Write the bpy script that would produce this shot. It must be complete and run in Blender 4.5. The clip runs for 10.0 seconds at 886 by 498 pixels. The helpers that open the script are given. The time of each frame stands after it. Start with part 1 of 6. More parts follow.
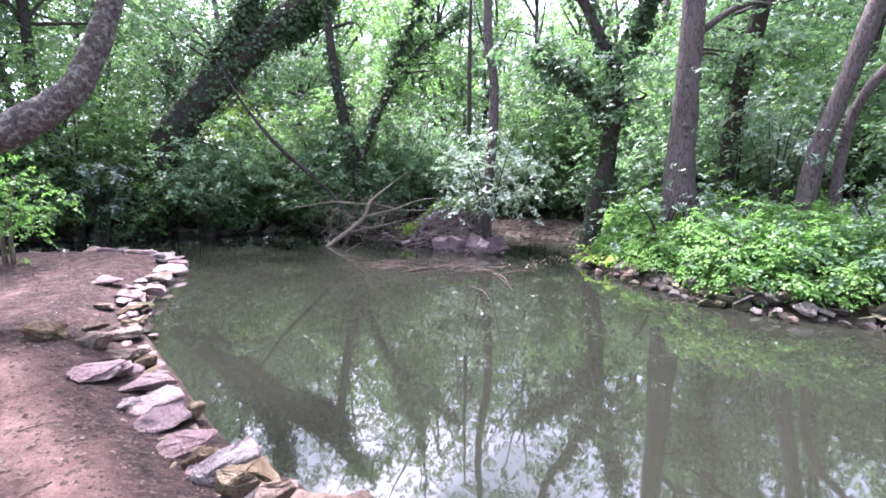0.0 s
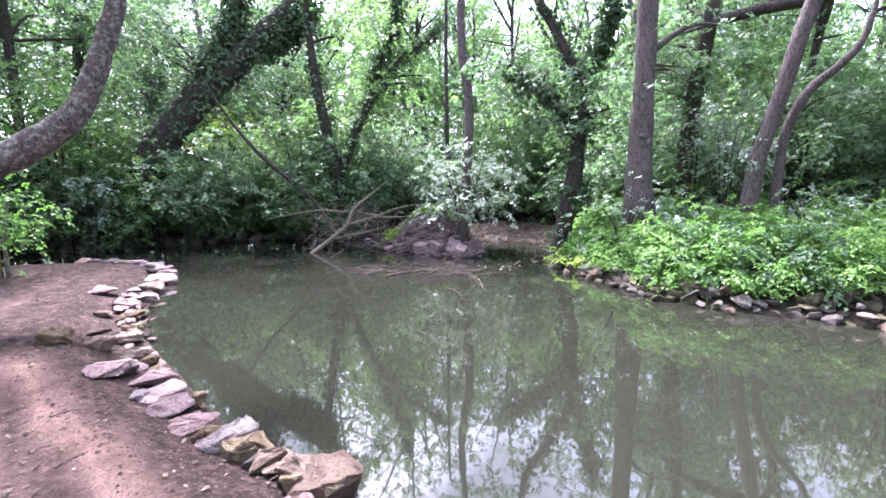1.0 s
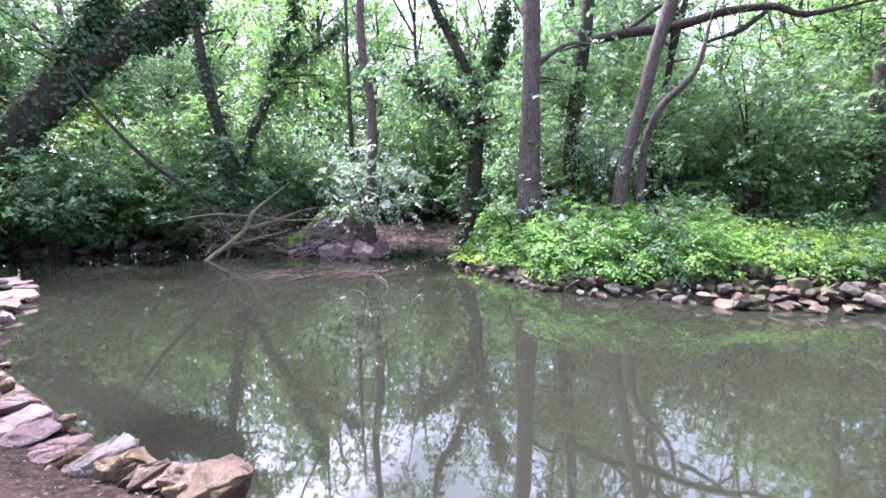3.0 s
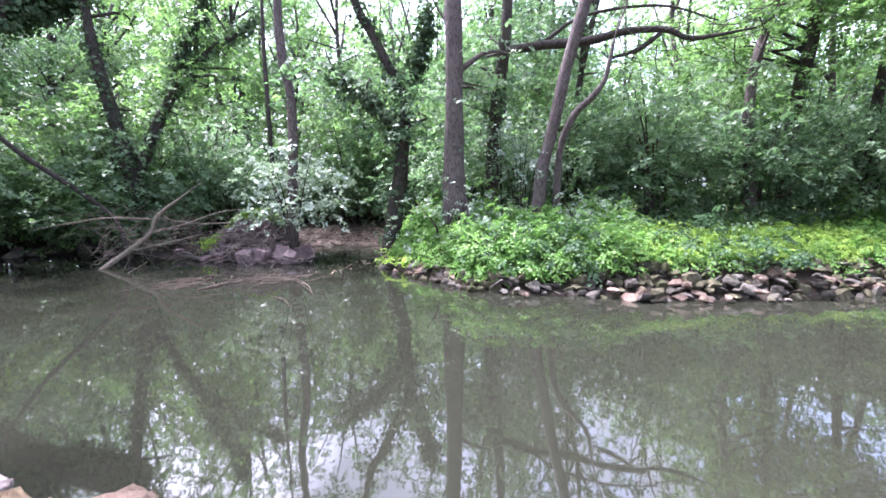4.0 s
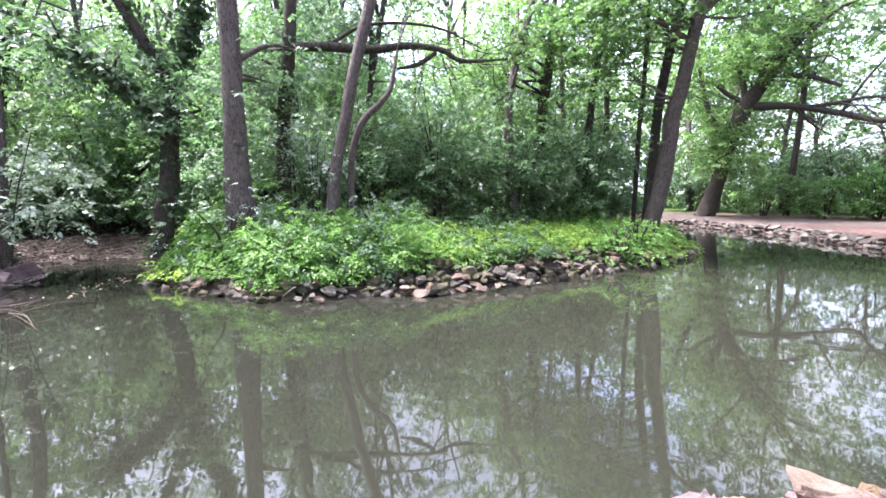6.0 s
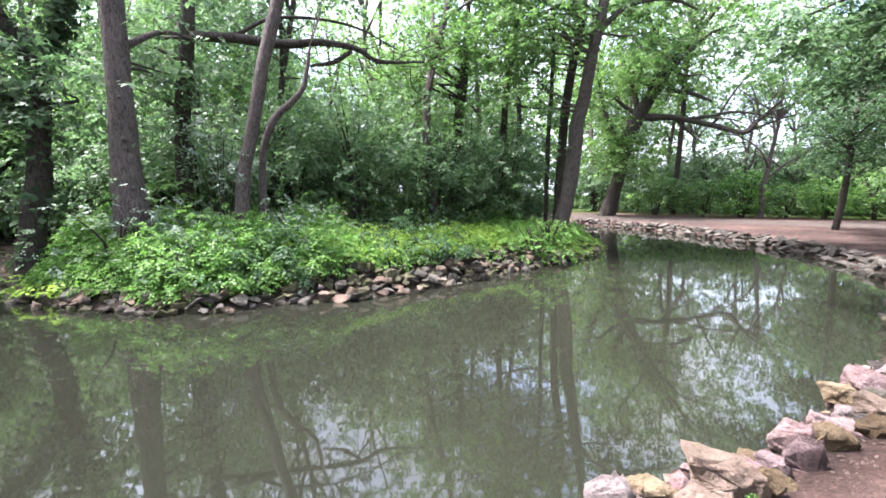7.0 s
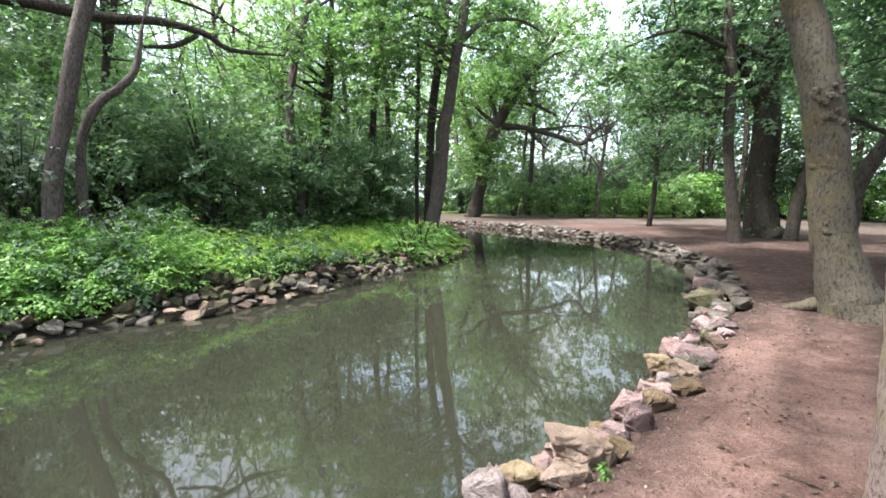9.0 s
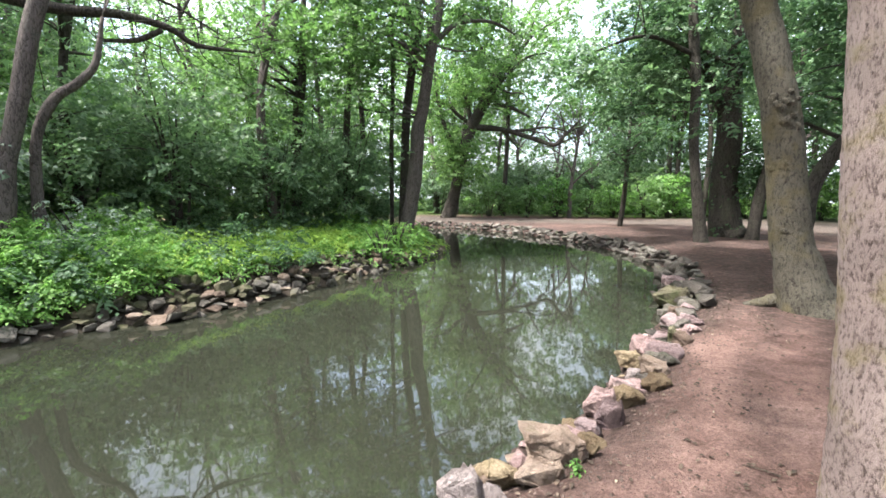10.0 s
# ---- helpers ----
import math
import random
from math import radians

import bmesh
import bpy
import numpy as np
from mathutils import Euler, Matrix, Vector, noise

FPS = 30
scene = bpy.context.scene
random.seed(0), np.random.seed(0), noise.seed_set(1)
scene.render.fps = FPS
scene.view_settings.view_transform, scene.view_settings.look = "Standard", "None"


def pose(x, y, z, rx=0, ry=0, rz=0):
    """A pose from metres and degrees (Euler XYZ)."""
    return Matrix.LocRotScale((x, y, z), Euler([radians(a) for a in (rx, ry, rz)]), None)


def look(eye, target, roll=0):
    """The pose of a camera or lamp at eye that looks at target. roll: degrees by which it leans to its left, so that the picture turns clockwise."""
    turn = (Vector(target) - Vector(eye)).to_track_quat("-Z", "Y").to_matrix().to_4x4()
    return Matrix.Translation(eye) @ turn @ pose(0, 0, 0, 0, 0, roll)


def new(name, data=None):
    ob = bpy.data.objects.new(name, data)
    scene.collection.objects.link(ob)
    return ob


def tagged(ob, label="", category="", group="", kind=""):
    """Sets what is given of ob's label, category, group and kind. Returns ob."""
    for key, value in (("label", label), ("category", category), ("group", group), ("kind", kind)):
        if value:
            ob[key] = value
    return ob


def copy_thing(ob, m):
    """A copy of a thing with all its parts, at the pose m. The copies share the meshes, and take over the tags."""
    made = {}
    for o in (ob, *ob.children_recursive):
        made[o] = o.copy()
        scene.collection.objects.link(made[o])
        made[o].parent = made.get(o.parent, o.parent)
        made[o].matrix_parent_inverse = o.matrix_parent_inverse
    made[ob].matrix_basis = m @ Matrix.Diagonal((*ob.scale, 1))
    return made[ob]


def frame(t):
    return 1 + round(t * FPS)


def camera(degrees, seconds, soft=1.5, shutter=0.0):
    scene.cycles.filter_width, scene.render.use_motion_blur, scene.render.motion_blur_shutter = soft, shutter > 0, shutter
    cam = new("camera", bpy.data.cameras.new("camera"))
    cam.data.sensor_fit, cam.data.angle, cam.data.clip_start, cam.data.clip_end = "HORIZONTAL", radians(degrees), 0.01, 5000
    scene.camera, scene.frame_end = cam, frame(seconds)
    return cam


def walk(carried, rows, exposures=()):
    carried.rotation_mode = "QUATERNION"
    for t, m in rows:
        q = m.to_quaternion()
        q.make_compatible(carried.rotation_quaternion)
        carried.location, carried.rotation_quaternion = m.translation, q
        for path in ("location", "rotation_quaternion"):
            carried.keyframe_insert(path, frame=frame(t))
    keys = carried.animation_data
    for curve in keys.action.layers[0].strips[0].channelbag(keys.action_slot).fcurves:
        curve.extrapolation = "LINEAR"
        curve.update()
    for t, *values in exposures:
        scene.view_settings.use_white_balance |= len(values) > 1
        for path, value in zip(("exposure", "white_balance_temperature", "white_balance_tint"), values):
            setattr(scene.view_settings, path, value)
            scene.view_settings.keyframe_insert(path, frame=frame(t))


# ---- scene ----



# ---------------------------------------------------------------- camera
cam = camera(92.13, 10.0, soft=1.6)
PATH = [
    (0.0, look((-0.946, 0.179, 1.630), (-3.762, 2.950, 1.009), 0.35)),
    (0.5, look((-0.696, 0.035, 1.685), (-3.482, 2.843, 1.085), -0.09)),
    (1.0, look((-0.481, -0.065, 1.724), (-3.211, 2.799, 1.137), -0.52)),
    (1.5, look((-0.282, -0.146, 1.746), (-2.924, 2.802, 1.172), -0.89)),
    (2.0, look((-0.246, -0.121, 1.745), (-2.753, 2.941, 1.165), -0.91)),
    (2.5, look((-0.234, -0.107, 1.734), (-2.556, 3.098, 1.154), -0.81)),
    (2.7, look((-0.226, -0.101, 1.737), (-2.465, 3.162, 1.154), -0.77)),
    (3.8, look((-0.220, -0.100, 1.741), (-1.850, 3.508, 1.169), -0.33)),
    (4.0, look((-0.207, -0.089, 1.741), (-1.708, 3.575, 1.172), -0.26)),
    (4.5, look((-0.164, -0.063, 1.744), (-1.309, 3.728, 1.183), -0.15)),
    (5.0, look((-0.084, -0.029, 1.736), (-0.613, 3.898, 1.186), 0.07)),
    (5.5, look((-0.033, -0.010, 1.741), (-0.179, 3.950, 1.192), 0.25)),
    (5.7, look((-0.000, -0.000, 1.736), (0.000, 3.963, 1.193), 0.32)),
    (6.8, look((0.026, 0.024, 1.741), (0.832, 3.907, 1.217), 0.32)),
    (7.0, look((0.030, 0.044, 1.740), (0.976, 3.896, 1.222), 0.35)),
    (7.5, look((0.035, 0.074, 1.744), (1.316, 3.829, 1.241), 0.35)),
    (8.0, look((0.056, 0.098, 1.735), (1.638, 3.740, 1.246), 0.46)),
    (8.5, look((0.066, 0.107, 1.732), (1.901, 3.628, 1.247), 0.47)),
    (9.0, look((0.072, 0.108, 1.739), (2.102, 3.520, 1.252), 0.46)),
    (9.5, look((0.087, 0.106, 1.739), (2.245, 3.439, 1.254), 0.42)),
    (10.0, look((0.089, 0.106, 1.738), (2.309, 3.398, 1.258), 0.51)),
]
EXPOSURE = [(0.0, 3.72, 5500, 28), (2.5, 3.65, 5500, 27), (5.5, 3.60, 5650, 24), (7.5, 3.13, 5950, 13), (10.0, 2.98, 6100, 6)]
walk(cam, PATH, EXPOSURE)

# ---------------------------------------------------------------- sky and sun
SUN_DIR = Vector((-0.42, 0.13, 0.89)).normalized()
world = bpy.data.worlds.new("world")
scene.world = world
world.use_nodes = True
wn = world.node_tree
sky = wn.nodes.new("ShaderNodeTexSky")
sky.sky_type = "NISHITA"
sky.sun_disc = False
sky.sun_elevation = math.asin(SUN_DIR.z)
sky.sun_rotation = math.atan2(SUN_DIR.x, SUN_DIR.y)
sky.air_density, sky.dust_density, sky.ozone_density = 1.0, 7.0, 0.6
# broken bright cloud over the whole sky
way = wn.nodes.new("ShaderNodeTexCoord")
cloud = wn.nodes.new("ShaderNodeTexNoise")
cloud.inputs["Scale"].default_value, cloud.inputs["Detail"].default_value, cloud.inputs["Roughness"].default_value = 3.2, 6.0, 0.55
cover = wn.nodes.new("ShaderNodeValToRGB")
cover.color_ramp.elements[0].position, cover.color_ramp.elements[1].position = 0.36, 0.56
veil = wn.nodes.new("ShaderNodeMix")
veil.data_type = "RGBA"
veil.inputs[7].default_value = (2.1, 2.15, 2.25, 1)
wn.links.new(way.outputs["Generated"], cloud.inputs["Vector"])
wn.links.new(cloud.outputs["Fac"], cover.inputs["Fac"])
wn.links.new(cover.outputs["Color"], veil.inputs[0])
wn.links.new(sky.outputs["Color"], veil.inputs[6])
wn.links.new(veil.outputs[2], wn.nodes["Background"].inputs["Color"])
wn.nodes["Background"].inputs["Strength"].default_value = 0.15
sun = bpy.data.lights.new("sun", "SUN")
sun.energy, sun.angle, sun.color = 2.3, radians(4.0), (1.0, 0.95, 0.86)
sun_ob = new("sun", sun)
sun_ob.matrix_basis = look((0, 0, 0), -SUN_DIR) @ pose(0, 0, 0)
sun_ob.location = (0, 0, 40)

# ---------------------------------------------------------------- materials


class Nodes:
    """A small wrapper that adds nodes to a new material."""

    def __init__(self, name):
        self.mat = bpy.data.materials.new(name)
        self.mat.use_nodes = True
        self.tree = self.mat.node_tree
        self.bsdf = self.tree.nodes["Principled BSDF"]
        self.out = self.tree.nodes["Material Output"]

    def add(self, kind, **props):
        node = self.tree.nodes.new(kind)
        for key, value in props.items():
            node.inputs[key].default_value = value
        return node

    def link(self, a, b):
        self.tree.links.new(a, b)

    def noise(self, vector, scale, detail=5.0, rough=0.6):
        node = self.add("ShaderNodeTexNoise", Scale=scale, Detail=detail, Roughness=rough)
        if vector is not None:
            self.link(vector, node.inputs["Vector"])
        return node.outputs["Fac"]

    def ramp(self, fac, stops):
        node = self.add("ShaderNodeValToRGB")
        els = node.color_ramp.elements
        while len(els) < len(stops):
            els.new(0.5)
        for el, (at, col) in zip(els, stops):
            el.position = at
            el.color = (*col, 1) if len(col) == 3 else col
        self.link(fac, node.inputs["Fac"])
        return node.outputs["Color"]

    def mix(self, fac, a, b, blend="MIX"):
        node = self.tree.nodes.new("ShaderNodeMix")
        node.data_type, node.blend_type = "RGBA", blend
        for sock, value in ((node.inputs[0], fac), (node.inputs[6], a), (node.inputs[7], b)):
            if isinstance(value, (int, float)):
                sock.default_value = value
            elif isinstance(value, tuple):
                sock.default_value = (*value, 1)
            else:
                self.link(value, sock)
        return node.outputs[2]

    def math(self, op, a, b=0.0):
        node = self.tree.nodes.new("ShaderNodeMath")
        node.operation = op
        for sock, value in zip(node.inputs, (a, b)):
            if isinstance(value, (int, float)):
                sock.default_value = value
            else:
                self.link(value, sock)
        return node.outputs[0]

    def bump(self, height, strength, distance, normal=None):
        node = self.add("ShaderNodeBump", Strength=strength, Distance=distance)
        self.link(height, node.inputs["Height"])
        if normal is not None:
            self.link(normal, node.inputs["Normal"])
        return node.outputs["Normal"]

    def position(self):
        return self.add("ShaderNodeNewGeometry").outputs["Position"]

    def local(self):
        return self.add("ShaderNodeTexCoord").outputs["Object"]

    def stretched(self, vector, sx, sy, sz):
        node = self.tree.nodes.new("ShaderNodeMapping")
        node.inputs["Scale"].default_value = (sx, sy, sz)
        self.link(vector, node.inputs["Vector"])
        return node.outputs["Vector"]

    def set(self, color=None, rough=None, normal=None, spec=None):
        for key, value in (("Base Color", color), ("Roughness", rough), ("Normal", normal), ("Specular IOR Level", spec)):
            if value is None:
                continue
            if isinstance(value, (int, float)):
                self.bsdf.inputs[key].default_value = value
            elif isinstance(value, tuple):
                self.bsdf.inputs[key].default_value = (*value, 1)
            else:
                self.link(value, self.bsdf.inputs[key])
        return self.mat


def leaf_material(name, dark, mid, light, through_part=0.4, rough=0.46, spec=0.34):
    """Leaves: colour varies leaf by leaf, tree by tree and over patches; light passes through them."""
    n = Nodes(name)
    island = n.add("ShaderNodeNewGeometry").outputs["Random Per Island"]
    whole = n.add("ShaderNodeObjectInfo").outputs["Random"]
    patch = n.noise(n.position(), 0.7, 3.0)
    fac = n.math("ADD", n.math("MULTIPLY", island, 0.5), n.math("MULTIPLY", patch, 0.5))
    fac = n.math("ADD", fac, n.math("MULTIPLY", n.math("SUBTRACT", whole, 0.5), 0.22))
    col = n.ramp(fac, [(0.2, dark), (0.5, mid), (0.82, light)])
    n.set(color=col, rough=rough, spec=spec)
    tr = n.add("ShaderNodeBsdfTranslucent")
    bright = n.mix(1.0, col, (1.08, 1.22, 0.88), "MULTIPLY")
    n.link(bright, tr.inputs["Color"])
    mixer = n.add("ShaderNodeMixShader")
    mixer.inputs[0].default_value = through_part
    n.link(n.bsdf.outputs[0], mixer.inputs[1])
    n.link(tr.outputs[0], mixer.inputs[2])
    n.link(mixer.outputs[0], n.out.inputs["Surface"])
    return n.mat


def bark_material(name, dark, light, lichen, ridge=9.0, amount=0.3, long_by=0.28, relief=0.8, spot=1.6, flecked=False):
    """Furrowed bark: broken plates along the stem, cracks between them, and patches of lichen."""
    n = Nodes(name)
    p = n.local()
    long = n.stretched(p, 1.0, 1.0, long_by)
    crack = n.math("ABSOLUTE", n.math("SUBTRACT", n.noise(long, ridge * 1.6, 3.0, 0.55), 0.5))
    cross = n.math("ABSOLUTE", n.math("SUBTRACT", n.noise(p, ridge * 1.1, 4.0, 0.6), 0.5))
    fine = n.noise(p, ridge * 9, 6.0, 0.7)
    big = n.noise(p, spot, 5.0)
    plates = n.math("MINIMUM", n.math("MULTIPLY", crack, 7.0), n.math("ADD", n.math("MULTIPLY", cross, 9.0), 0.15))
    if flecked:
        flake = n.math("MULTIPLY", n.math("SUBTRACT", n.noise(long, ridge, 5.0, 0.7), 0.36), 2.1)
        plates = n.math("ADD", n.math("MULTIPLY", n.math("MAXIMUM", n.math("MINIMUM", flake, 0.6), 0.0), 0.8), n.math("MULTIPLY", plates, 0.15))
    height = n.math("ADD", n.math("MINIMUM", plates, 0.8), n.math("MULTIPLY", fine, 0.35))
    col = n.ramp(height, [(0.18, dark), (0.5, light)])
    col = n.mix(n.math("MULTIPLY", n.ramp(big, [(0.5, (0, 0, 0)), (0.62, (1, 1, 1))]), amount), col, lichen)
    col = n.mix(0.4, col, n.ramp(n.noise(p, 3.1, 6.0), [(0.3, (0.3, 0.3, 0.3)), (0.7, (1, 1, 1))]), "MULTIPLY")
    return n.set(color=col, rough=0.9, normal=n.bump(height, relief, 0.02), spec=0.2)


def stone_material(name, dark, mid, light, moss=0.15, moss_col=(0.09, 0.10, 0.03)):
    """Rough field stone with veins, pits and a little moss; every stone has its own tone."""
    n = Nodes(name)
    p = n.position()
    whole = n.add("ShaderNodeObjectInfo").outputs["Random"]
    blotch = n.noise(p, 5.0, 6.0, 0.65)
    fac = n.math("ADD", n.math("MULTIPLY", blotch, 0.75), n.math("MULTIPLY", whole, 0.28))
    col = n.ramp(fac, [(0.28, dark), (0.5, mid), (0.72, light)])
    grain = n.noise(p, 60.0, 5.0, 0.7)
    col = n.mix(0.45, col, n.ramp(grain, [(0.3, (0.35, 0.32, 0.3)), (0.6, (1, 1, 1))]), "MULTIPLY")
    pits = n.noise(p, 22.0, 6.0, 0.75)
    col = n.mix(0.6, col, n.ramp(pits, [(0.34, (0.3, 0.27, 0.25)), (0.46, (1, 1, 1))]), "MULTIPLY")
    mossy = n.ramp(n.noise(p, 3.4, 6.0), [(0.58 - moss * 0.25, (0, 0, 0)), (0.68 - moss * 0.25, (1, 1, 1))])
    col = n.mix(n.math("MULTIPLY", mossy, min(1.0, moss * 3)), col, moss_col)
    height = n.math("ADD", n.math("MULTIPLY", n.noise(p, 14.0, 6.0, 0.7), 1.0), n.math("ADD", n.math("MULTIPLY", grain, 0.4), n.math("MULTIPLY", pits, 0.8)))
    return n.set(color=col, rough=0.88, normal=n.bump(height, 1.0, 0.05), spec=0.2)


LEAF_WOOD = leaf_material("woodland leaves", (0.044, 0.078, 0.040), (0.105, 0.170, 0.090), (0.195, 0.275, 0.155), 0.5)
LEAF_BRIGHT = leaf_material("sunlit fresh leaves", (0.064, 0.115, 0.040), (0.122, 0.202, 0.074), (0.195, 0.290, 0.118), 0.55)
LEAF_DARK = leaf_material("dark shade leaves", (0.032, 0.060, 0.032), (0.078, 0.132, 0.070), (0.145, 0.215, 0.120), 0.45, 0.55, 0.16)
# pale leaves, whitened further to hold sky sheen and haze in the colour
LEAF_PALE = leaf_material("pale grey-green leaves", (0.110, 0.148, 0.108), (0.205, 0.258, 0.200), (0.320, 0.375, 0.310), 0.3, 0.42, 0.4)
LEAF_IVY = leaf_material("ivy leaves", (0.031, 0.053, 0.029), (0.063, 0.098, 0.052), (0.110, 0.158, 0.086), 0.3, 0.7, 0.12)
LEAF_HERB = leaf_material("nettle leaves", (0.052, 0.122, 0.028), (0.124, 0.240, 0.056), (0.225, 0.365, 0.100), 0.45, 0.5, 0.25)
# raised yellow-green: part of the sunlit look lies in this colour
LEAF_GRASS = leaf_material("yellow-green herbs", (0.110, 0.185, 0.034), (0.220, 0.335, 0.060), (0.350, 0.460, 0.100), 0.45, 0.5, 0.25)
LEAF_FAR = leaf_material("distant leaves", (0.040, 0.076, 0.025), (0.086, 0.152, 0.048), (0.150, 0.230, 0.082), 0.5, 0.55, 0.14)
LEAF_DRY = leaf_material("dry leaves", (0.036, 0.025, 0.019), (0.082, 0.058, 0.045), (0.170, 0.128, 0.100), 0.1, 0.7, 0.2)
LEAF_CHIP = leaf_material("pale chips", (0.160, 0.120, 0.085), (0.280, 0.225, 0.165), (0.420, 0.370, 0.290), 0.1, 0.7, 0.2)
BARK_GREY = bark_material("grey-brown bark", (0.045, 0.036, 0.034), (0.135, 0.110, 0.104), (0.105, 0.105, 0.085), 11.0)
BARK_DARK = bark_material("dark mossy bark", (0.019, 0.016, 0.014), (0.068, 0.057, 0.049), (0.050, 0.060, 0.030))
BARK_LICHEN = bark_material("lichen-spotted bark", (0.024, 0.019, 0.017), (0.125, 0.102, 0.094), (0.300, 0.290, 0.250), 30.0, 0.8, 0.6, 1.0, 17.0, True)
BARK_PALE = bark_material("pale rough bark", (0.115, 0.080, 0.074), (0.520, 0.405, 0.385), (0.380, 0.320, 0.130), 58.0, 0.45, 0.45, 1.0, 4.0, True)
BARK_OCHRE = bark_material("warm grey bark", (0.026, 0.020, 0.018), (0.112, 0.098, 0.078), (0.138, 0.112, 0.052), 32.0, 0.5, 0.5, 1.0, 2.2, True)
DEADWOOD = bark_material("bleached dead wood", (0.090, 0.072, 0.055), (0.260, 0.215, 0.170), (0.120, 0.125, 0.070), 14.0, 0.3)
HEAPWOOD = bark_material("dark rotting sticks", (0.030, 0.022, 0.023), (0.230, 0.175, 0.172), (0.40, 0.33, 0.29), 9.0, 0.4)
TWIGWOOD = bark_material("brown twigs", (0.045, 0.034, 0.028), (0.150, 0.115, 0.095), (0.10, 0.09, 0.06), 20.0, 0.2)

STONE = {
    "pink": stone_material("pink limestone", (0.170, 0.108, 0.108), (0.330, 0.228, 0.226), (0.50, 0.375, 0.370), 0.02),
    "mauve": stone_material("mauve stone", (0.105, 0.072, 0.074), (0.215, 0.152, 0.156), (0.340, 0.255, 0.260), 0.04),
    "cream": stone_material("cream stone", (0.090, 0.062, 0.050), (0.205, 0.146, 0.116), (0.35, 0.268, 0.222), 0.08),
    "ochre": stone_material("tan pitted stone", (0.080, 0.052, 0.032), (0.200, 0.145, 0.092), (0.36, 0.285, 0.195), 0.08),
    "white": stone_material("white-grey stone", (0.14, 0.112, 0.110), (0.27, 0.222, 0.220), (0.41, 0.350, 0.345), 0.04),
    "moss": stone_material("moss-covered stone", (0.075, 0.064, 0.044), (0.13, 0.115, 0.075), (0.20, 0.18, 0.12), 0.4, (0.070, 0.072, 0.034)),
    "grey": stone_material("grey field stone", (0.050, 0.043, 0.038), (0.112, 0.097, 0.085), (0.209, 0.187, 0.169), 0.16, (0.054, 0.061, 0.022)),
    "wet": stone_material("dark damp stone", (0.035, 0.03, 0.027), (0.085, 0.072, 0.064), (0.17, 0.15, 0.135), 0.14, (0.04, 0.05, 0.02)),
}


def water_material():
    n = Nodes("murky green pond water")
    p = n.position()
    # paler to the east: sunlight in the silty water is put into its colour
    east = n.add("ShaderNodeSeparateXYZ")
    n.link(p, east.inputs[0])
    lit_murk = n.math("MINIMUM", n.math("MAXIMUM", n.math("MULTIPLY", n.math("ADD", east.outputs[0], 3.0), 0.11), 0.0), 0.8)
    murk = n.math("ADD", n.math("MULTIPLY", n.noise(n.stretched(p, 0.6, 1.6, 1.0), 0.35, 3.0), 0.6), n.math("MULTIPLY", lit_murk, 0.7))
    col = n.ramp(murk, [(0.2, (0.0120, 0.0125, 0.0092)), (0.85, (0.0195, 0.0202, 0.0145))])
    ripple = n.math("ADD", n.noise(n.stretched(p, 1.0, 1.6, 1.0), 2.2, 2.0), n.math("MULTIPLY", n.noise(p, 9.0, 2.0), 0.06))
    n.set(color=col, rough=0.027, normal=n.bump(ripple, 0.026, 0.03), spec=0.5)
    n.bsdf.inputs["IOR"].default_value = 1.7
    return n.mat


